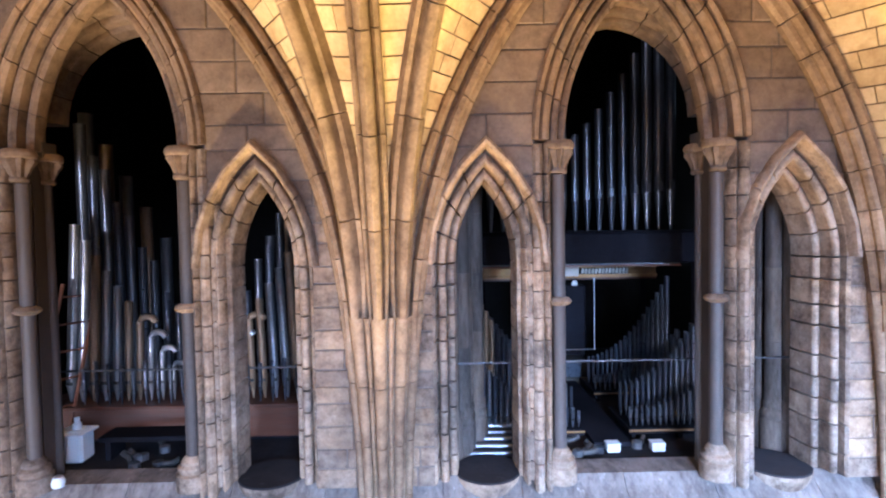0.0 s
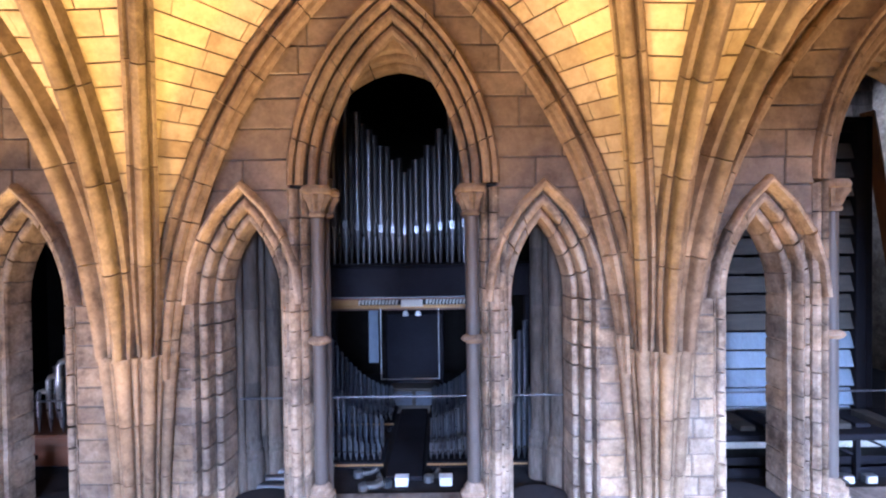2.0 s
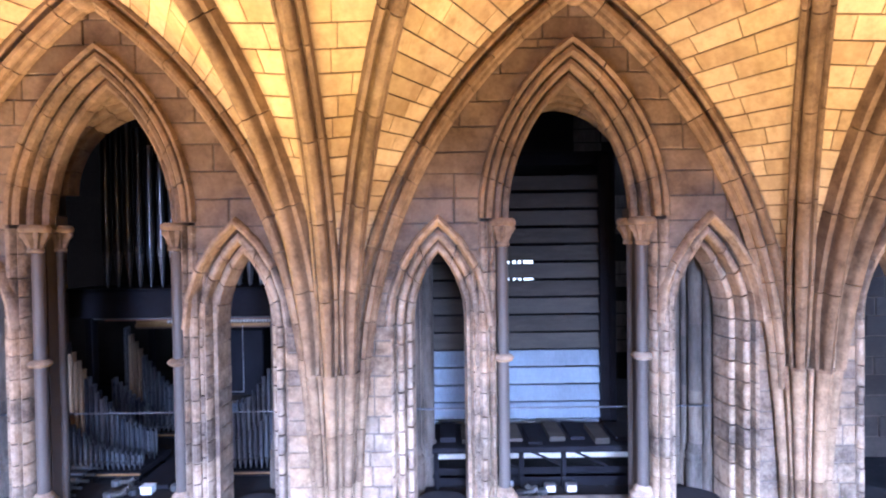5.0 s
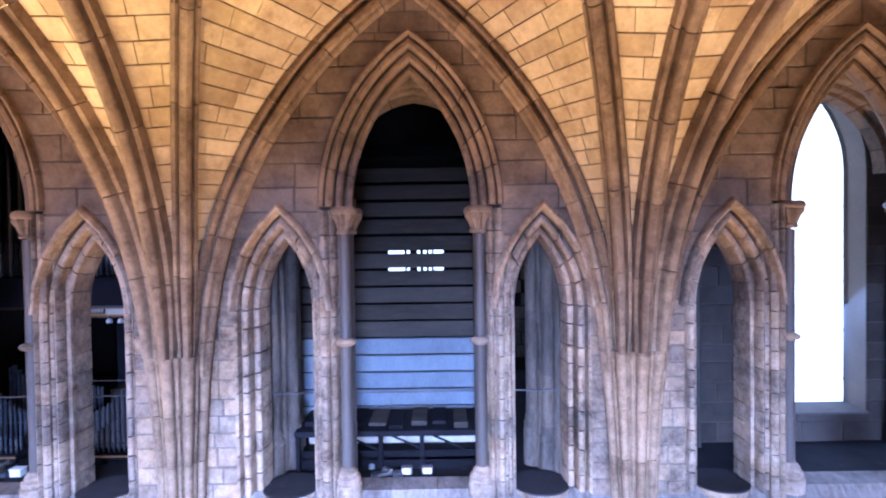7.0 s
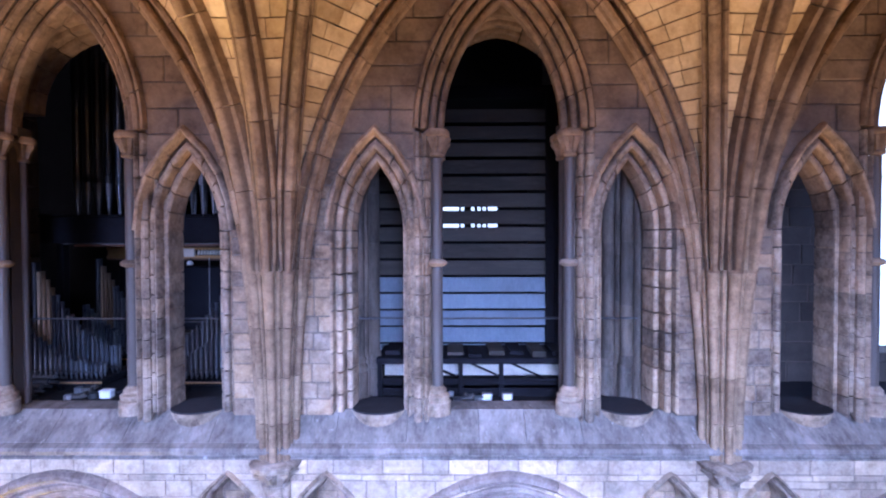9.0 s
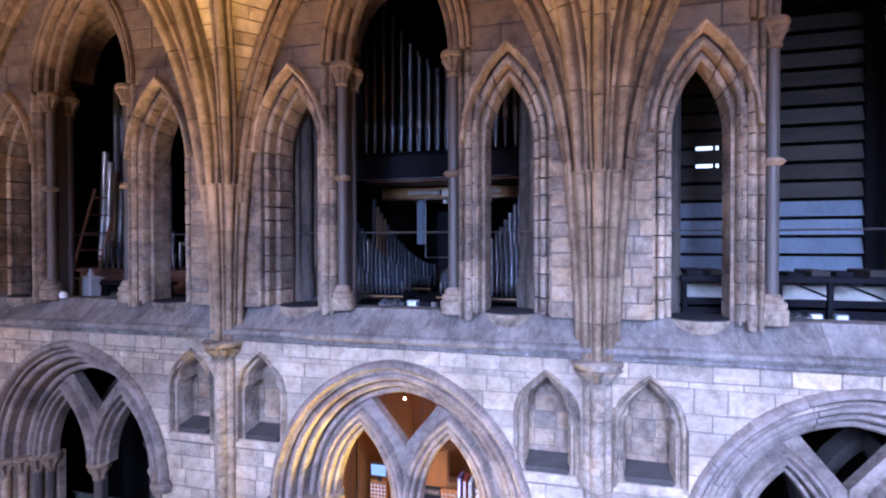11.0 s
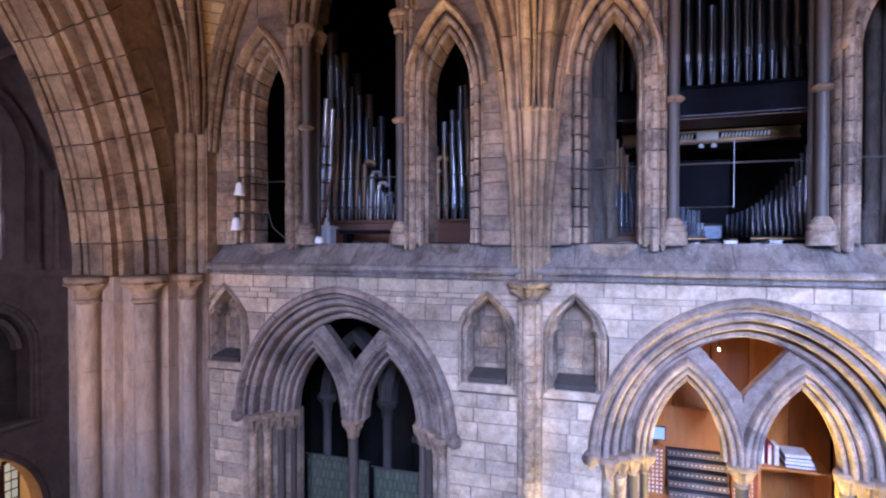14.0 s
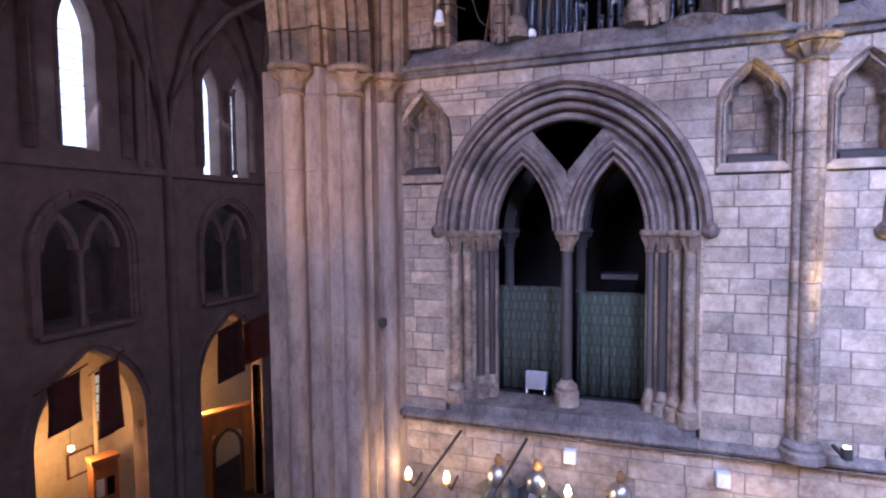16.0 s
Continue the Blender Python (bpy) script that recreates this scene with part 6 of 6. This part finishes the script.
def cloth_panel(x0, x1, y, z0, z1, seed):
    t = thing("screen_curtain", "grey-green patterned curtain hung as a screen", "curtain", "screen curtains")
    bm = bmesh.new()
    n = 48
    rows = []
    for z in (z0, (z0 + z1) / 2, z1):
        rows.append([bm.verts.new((x0 + (x1 - x0) * i / n, y + 0.025 * math.sin(i * 0.95 + seed) + 0.012 * math.sin(i * 2.3), z)) for i in range(n + 1)])
    for a, b in zip(rows, rows[1:]):
        for i in range(n):
            bm.faces.new((a[i], a[i + 1], b[i + 1], b[i]))
    c = part("cloth", bm, M_GREEN, t, "", True)
    mod = c.modifiers.new("thickness", "SOLIDIFY")
    mod.thickness = 0.012
    part("rod", tubed([(x0 - 0.05, y, z1), (x1 + 0.05, y, z1)], 0.015, 6), M_BLACK, t)
    for x in (x0, x1):
        part("upright", tubed([(x, y + 0.03, 5.24), (x, y + 0.03, z1)], 0.015, 6), M_BLACK, t)


cloth_panel(BAYS[0] - 1.3, BAYS[0] - 0.14, 1.0, 5.28, 6.95, 0)
cloth_panel(BAYS[0] + 0.0, BAYS[0] + 1.12, 0.95, 5.28, 6.9, 2)
t = thing("loudspeaker", "small blue-grey loudspeaker tilted on the floor", "loudspeaker")
t.matrix_basis = pose(BAYS[0] - 0.62, 0.78, 5.34, -18, 0, 0)
part("cabinet", boxed(-0.17, 0.17, -0.1, 0.1, 0, 0.30, 0.015), M_BLUEPIPE, t)
part("grille", boxed(-0.14, 0.14, -0.105, -0.1, 0.03, 0.27), M_DULL, t)
for s in (-1, 1):
    part("foot", boxed(s * 0.14 - 0.012, s * 0.14 + 0.012, -0.1, 0.08, -0.06, 0.0), M_STEEL, t)
t = thing("equipment_case", "dull metal box on a stand inside the triforium", "box")
part("body", boxed(BAYS[0] + 0.3, BAYS[0] + 0.9, 1.9, 2.3, 7.0, 7.1, 0.01), M_DULL, t)
part("stand", boxed(BAYS[0] + 0.35, BAYS[0] + 0.85, 1.95, 2.25, 5.24, 7.0, 0.01), M_BLACKWOOD, t)

# organ loft in bay two
loft = thing("loft_panelling", "orange oak panelling lining the organ loft", "panelling", kind="structure")
for i in range(6):
    part("panel", boxed(B - 1.7 + i * 0.567, B - 1.7 + i * 0.567 + 0.555, 2.6, 2.66, 5.24, 9.9, 0.01), M_OAK, loft)
part("side_panel", boxed(B - 1.78, B - 1.72, 0.8, 2.6, 5.24, 9.9), M_OAK, loft)
part("side_panel", boxed(B + 1.72, B + 1.78, 0.8, 2.6, 5.24, 9.9), M_OAK, loft)
part("ceiling_panel", boxed(B - 1.7, B + 1.7, 0.8, 2.6, 9.9, 9.96), M_WOOD, loft)
for i in range(4):
    part("beam", boxed(B - 1.7, B + 1.7, 1.0 + i * 0.4, 1.08 + i * 0.4, 9.55, 9.9), M_WOOD, loft)
console = thing("organ_console", "oak organ console with stop jambs and manuals", "organ console")
part("case", boxed(B - 1.05, B + 0.45, 1.5, 2.3, 5.24, 6.75, 0.02), M_OAK, console)
part("music_desk", boxed(B - 0.85, B + 0.25, 1.98, 2.05, 7.42, 8.05, 0.015), M_OAK, console, "pale wooden music desk")
part("back_case", boxed(B - 1.0, B + 0.4, 2.06, 2.3, 6.75, 7.5, 0.01), M_OAK, console)
for row in range(5):
    z0, y0 = 6.78 + row * 0.13, 1.62 + row * 0.075
    man = part("manual", boxed(B - 0.72, B + 0.12, y0, y0 + 0.3, z0, z0 + 0.1, 0.005), M_DULL, console, "dark grey row of stop tabs")
    for i in range(13):
        part("tab", boxed(B - 0.685 + i * 0.061, B - 0.663 + i * 0.061, y0 - 0.006, y0, z0 + 0.042, z0 + 0.066), M_GILTPALE, man)
for s, cxx in ((-1, B - 0.93), (1, B + 0.33)):
    jamb = part("stop_jamb", boxed(cxx - 0.16, cxx + 0.16, 1.78, 1.84, 6.72, 7.5, 0.01), M_OAK, console)
    for i in range(5):
        for j in range(11):
            part("stop_knob", turned((cxx - 0.12 + i * 0.06, 1.765, 6.77 + j * 0.064), [(0.016, 0), (0.016, 0.024)], 6), M_PAPER, jamb)
t = thing("monitor", "small lit monitor beside the music desk", "monitor")
part("screen", boxed(B - 1.05, B - 0.75, 1.72, 1.76, 7.6, 7.82, 0.008), M_BLACK, t)
part("display", boxed(B - 1.03, B - 0.77, 1.712, 1.72, 7.62, 7.80), M_SCREEN, t)
part("stand", boxed(B - 0.93, B - 0.88, 1.74, 1.80, 7.5, 7.6), M_BLACK, t)
shelf2 = thing("book_shelf", "oak shelf with books and papers in the loft", "shelf")
part("board", boxed(B + 0.45, B + 1.35, 1.5, 2.1, 7.42, 7.46, 0.006), M_OAK, shelf2)
part("side", boxed(B + 1.31, B + 1.35, 1.5, 2.1, 5.24, 7.42), M_OAK, shelf2)
part("side", boxed(B + 0.45, B + 0.49, 1.5, 2.1, 5.24, 7.42), M_OAK, shelf2)
for i in range(7):
    t = thing("book", "upright music book on the loft shelf" if i < 3 else "book lying in a stack of papers", "book", "loft books")
    if i < 3:
        part("cover", boxed(B + 0.5 + i * 0.09, B + 0.56 + i * 0.09, 1.6, 1.85, 7.46, 7.80 - 0.03 * i, 0.005), (M_PURPLE, M_RED, M_PAPER)[i], t)
        part("page_block", boxed(B + 0.51 + i * 0.09, B + 0.55 + i * 0.09, 1.595, 1.6, 7.47, 7.78 - 0.03 * i), M_PAPER, t)
    else:
        part("cover", boxed(B + 0.80, B + 1.24 - 0.02 * i, 1.56, 1.9, 7.46 + (i - 3) * 0.05, 7.505 + (i - 3) * 0.05, 0.004), (M_PURPLE, M_PAPER, M_DULL, M_PAPER)[i - 3], t)
        part("page_block", boxed(B + 0.81, B + 1.23 - 0.02 * i, 1.555, 1.56, 7.467 + (i - 3) * 0.05, 7.498 + (i - 3) * 0.05), M_PAPER, t)
grille = thing("gilt_grille", "gilded pierced grille in front of the organ loft", "grille")
part("top_rail", boxed(B - 1.1, B + 1.1, 0.60, 0.68, 6.80, 6.87, 0.01), M_GOLD, grille)
part("bottom_rail", boxed(B - 1.1, B + 1.1, 0.60, 0.68, 5.28, 5.36, 0.01), M_GOLD, grille)
part("back_cloth", boxed(B - 1.08, B + 1.08, 0.70, 0.72, 5.36, 6.8), M_WOOD, grille)
for i in range(11):
    x = B - 1.08 + i * 0.216
    part("upright", boxed(x - 0.015, x + 0.015, 0.62, 0.66, 5.36, 6.8), M_GOLD, grille)
for i in range(10):
    for j in range(5):
        x, zz = B - 0.972 + i * 0.216, 5.55 + j * 0.27
        bm = bmesh.new()
        tube(bm, [(x + 0.075 * math.cos(a * 0.7), 0.63, zz + 0.1 * math.sin(a * 0.7)) for a in range(10)], 0.014, 5)
        part("scroll", bm, M_GOLD, grille)
t = thing("loft_lamp", "small bright lamp under the loft ceiling", "lamp")
part("bulb", turned((B - 0.15, 0.95, 9.2), [(0.008, -0.02), (0.014, -0.008), (0.014, 0.008), (0.008, 0.02)], 10), M_BULB, t)
part("stem", tubed([(B - 0.15, 0.95, 9.22), (B - 0.15, 0.95, 9.9)], 0.008, 6), M_BLACK, t)
for p, e in (((B - 0.15, 1.1, 9.1), 24), ((B + 0.1, 1.0, 6.95), 34)):
    lamp = bpy.data.lights.new("loft_light", "POINT")
    lamp.energy, lamp.color, lamp.shadow_soft_size = e, (1.0, 0.52, 0.15), 0.08
    ob = new("loft_light", lamp)
    ob.location = p

# ---------- lamps, banners and helmets under the lower string course ----------
for x, z in ((-5.62, 4.1), (-5.05, 4.35), (-4.46, 4.38), (-2.76, 4.45), (-0.35, 4.2), (1.4, 4.2)):
    t = thing("stall_lamp", "glowing candle lamp on a dark bracket over the stalls", "lamp", "stall lamps")
    part("bracket", tubed([(x, 0.04, z - 0.25), (x, -0.3, z - 0.3), (x, -0.5, z - 0.12)], 0.018, 8), M_BLACK, t)
    cup = part("cup", turned((x, -0.5, z - 0.13), [(0.03, 0), (0.06, 0.02), (0.06, 0.05)], 12), M_GILT, t)
    part("bulb", turned((x, -0.5, z - 0.08), [(0.025, 0), (0.045, 0.04), (0.04, 0.09), (0.012, 0.15)], 12), M_BULB, cup, "glowing bulb")
    lamp = bpy.data.lights.new("stall_light", "POINT")
    lamp.energy, lamp.color, lamp.shadow_soft_size = 26, (1.0, 0.66, 0.30), 0.06
    ob = new("stall_light", lamp)
    ob.location = (x, -0.58, z + 0.02)
for x, z in ((-2.78, 4.70), (-0.85, 4.66)):
    t = thing("wall_speaker", "small square white loudspeaker on the wall", "loudspeaker", "wall speakers")
    part("cabinet", boxed(x - 0.085, x + 0.085, -0.07, 0.04, z - 0.1, z + 0.1, 0.01), M_WHITE, t)
    part("grille", boxed(x - 0.07, x + 0.07, -0.075, -0.07, z - 0.085, z + 0.085), M_PAPER, t)
for x in (-3.75, -3.2, -2.1):
    t = thing("helmet_crest", "grey steel helmet with dark mantling on a bracket", "helmet", "stall helmets")
    part("skull", turned((x, -0.3, 4.22), [(0.13, 0), (0.15, 0.08), (0.15, 0.2), (0.11, 0.3), (0.03, 0.35)], 14), M_STEEL, t, "", True)
    part("crest", turned((x, -0.3, 4.57), [(0.05, 0), (0.07, 0.06), (0.03, 0.14)], 10, 3, (1,)), M_GILT, t, "", True)
    part("mantling", turned((x, -0.25, 4.1), [(0.3, 0), (0.26, 0.1), (0.18, 0.2)], 16, 6, (0, 1)), M_DULL, t, "", True)
    part("bracket", tubed([(x, 0.04, 4.1), (x, -0.3, 4.12)], 0.03, 8), M_BLACK, t)
for x in (-4.55, -3.55):
    t = thing("flag_pole", "dark pole with a gilt tip leaning from the wall", "flag pole", "flag poles")
    part("pole", tubed([(x + 0.15, 0.04, 4.85), (x - 0.35, -1.6, 4.05)], 0.022, 8), M_BLACK, t)
    part("tip", turned((x - 0.36, -1.63, 4.0), [(0.01, -0.05), (0.035, 0), (0.01, 0.06)], 8), M_GILT, t)
for x, y, tx, ty, tz, watts, wide in ((0.34, -0.42, 0.06, -0.20, 8.0, 1700, 18), (1.80, 0.10, 1.25, 0.34, 8.2, 2400, 50), (2.25, 0.10, 2.62, 0.42, 8.1, 2400, 80), (3.55, 0.12, 4.0, 0.34, 8.2, 1800, 50)):
    t = thing("arch_uplight", "small black uplight on the lower string course", "uplight", "uplights")
    part("body", turned((x, y, 5.28), [(0.06, 0), (0.06, 0.1), (0.045, 0.13)], 12), M_BLACK, t, "", True)
    part("lens", turned((x, y, 5.41), [(0.04, 0), (0.03, 0.01)], 12), M_BULB, t)
    part("bracket", boxed(x - 0.02, x + 0.02, y, max(0.04, y + 0.02), 5.25, 5.28), M_BLACK, t)
    spot_lamp("uplight_lamp", (x, y, 5.45), (tx, ty, tz), watts, (1.0, 0.66, 0.09), wide, 0.04)
t = thing("sensor_box", "small dark round sensor on the pier shaft", "sensor")
part("body", turned((-5.44, -0.47, 6.48), [(0.05, 0), (0.065, 0.03), (0.065, 0.1), (0.05, 0.13)], 12), M_BLACK, t)
part("bracket", boxed(-5.46, -5.42, -0.45, -0.34, 6.52, 6.56), M_BLACK, t)
# spotlights beside the first lancet
for x, z in ((-4.62, 10.95), (-4.55, 11.5)):
    t = thing("spotlight", "small white spotlight on a dark wall arm", "spotlight", "wall spotlights")
    part("shade", turned((x, -0.14, z - 0.1), [(0.085, 0), (0.08, 0.03), (0.06, 0.12), (0.05, 0.18), (0.02, 0.2)], 14), M_WHITE, t, "white reflector", True)
    part("neck", turned((x, -0.14, z + 0.1), [(0.03, 0), (0.03, 0.09)], 10), M_BLACK, t)
    part("arm", tubed([(x, -0.14, z + 0.17), (x + 0.12, -0.05, z + 0.2), (x + 0.32, 0.12, z + 0.16)], 0.012, 6), M_BLACK, t)
t = thing("cable", "dark slack cable hanging by the lancet", "cable")
part("cable", tubed([(-4.2, 0.1, 11.7), (-4.18, 0.06, 11.2), (-4.08, 0.05, 10.9), (-3.85, 0.08, 10.7), (-3.7, 0.1, 10.66)], 0.01, 6), M_BLACK, t)
for x in (A - 0.78, A - 0.6):
    t = thing("floor_spot", "small white spotlight lying on the sill", "spotlight", "sill spotlights")
    part("shade", turned((x, 0.24, SILL), [(0.06, 0), (0.07, 0.05), (0.045, 0.1)], 12), M_WHITE, t, "", True)
    part("lens", turned((x, 0.24, SILL + 0.1), [(0.04, 0), (0.03, 0.012)], 12), M_STEEL, t)
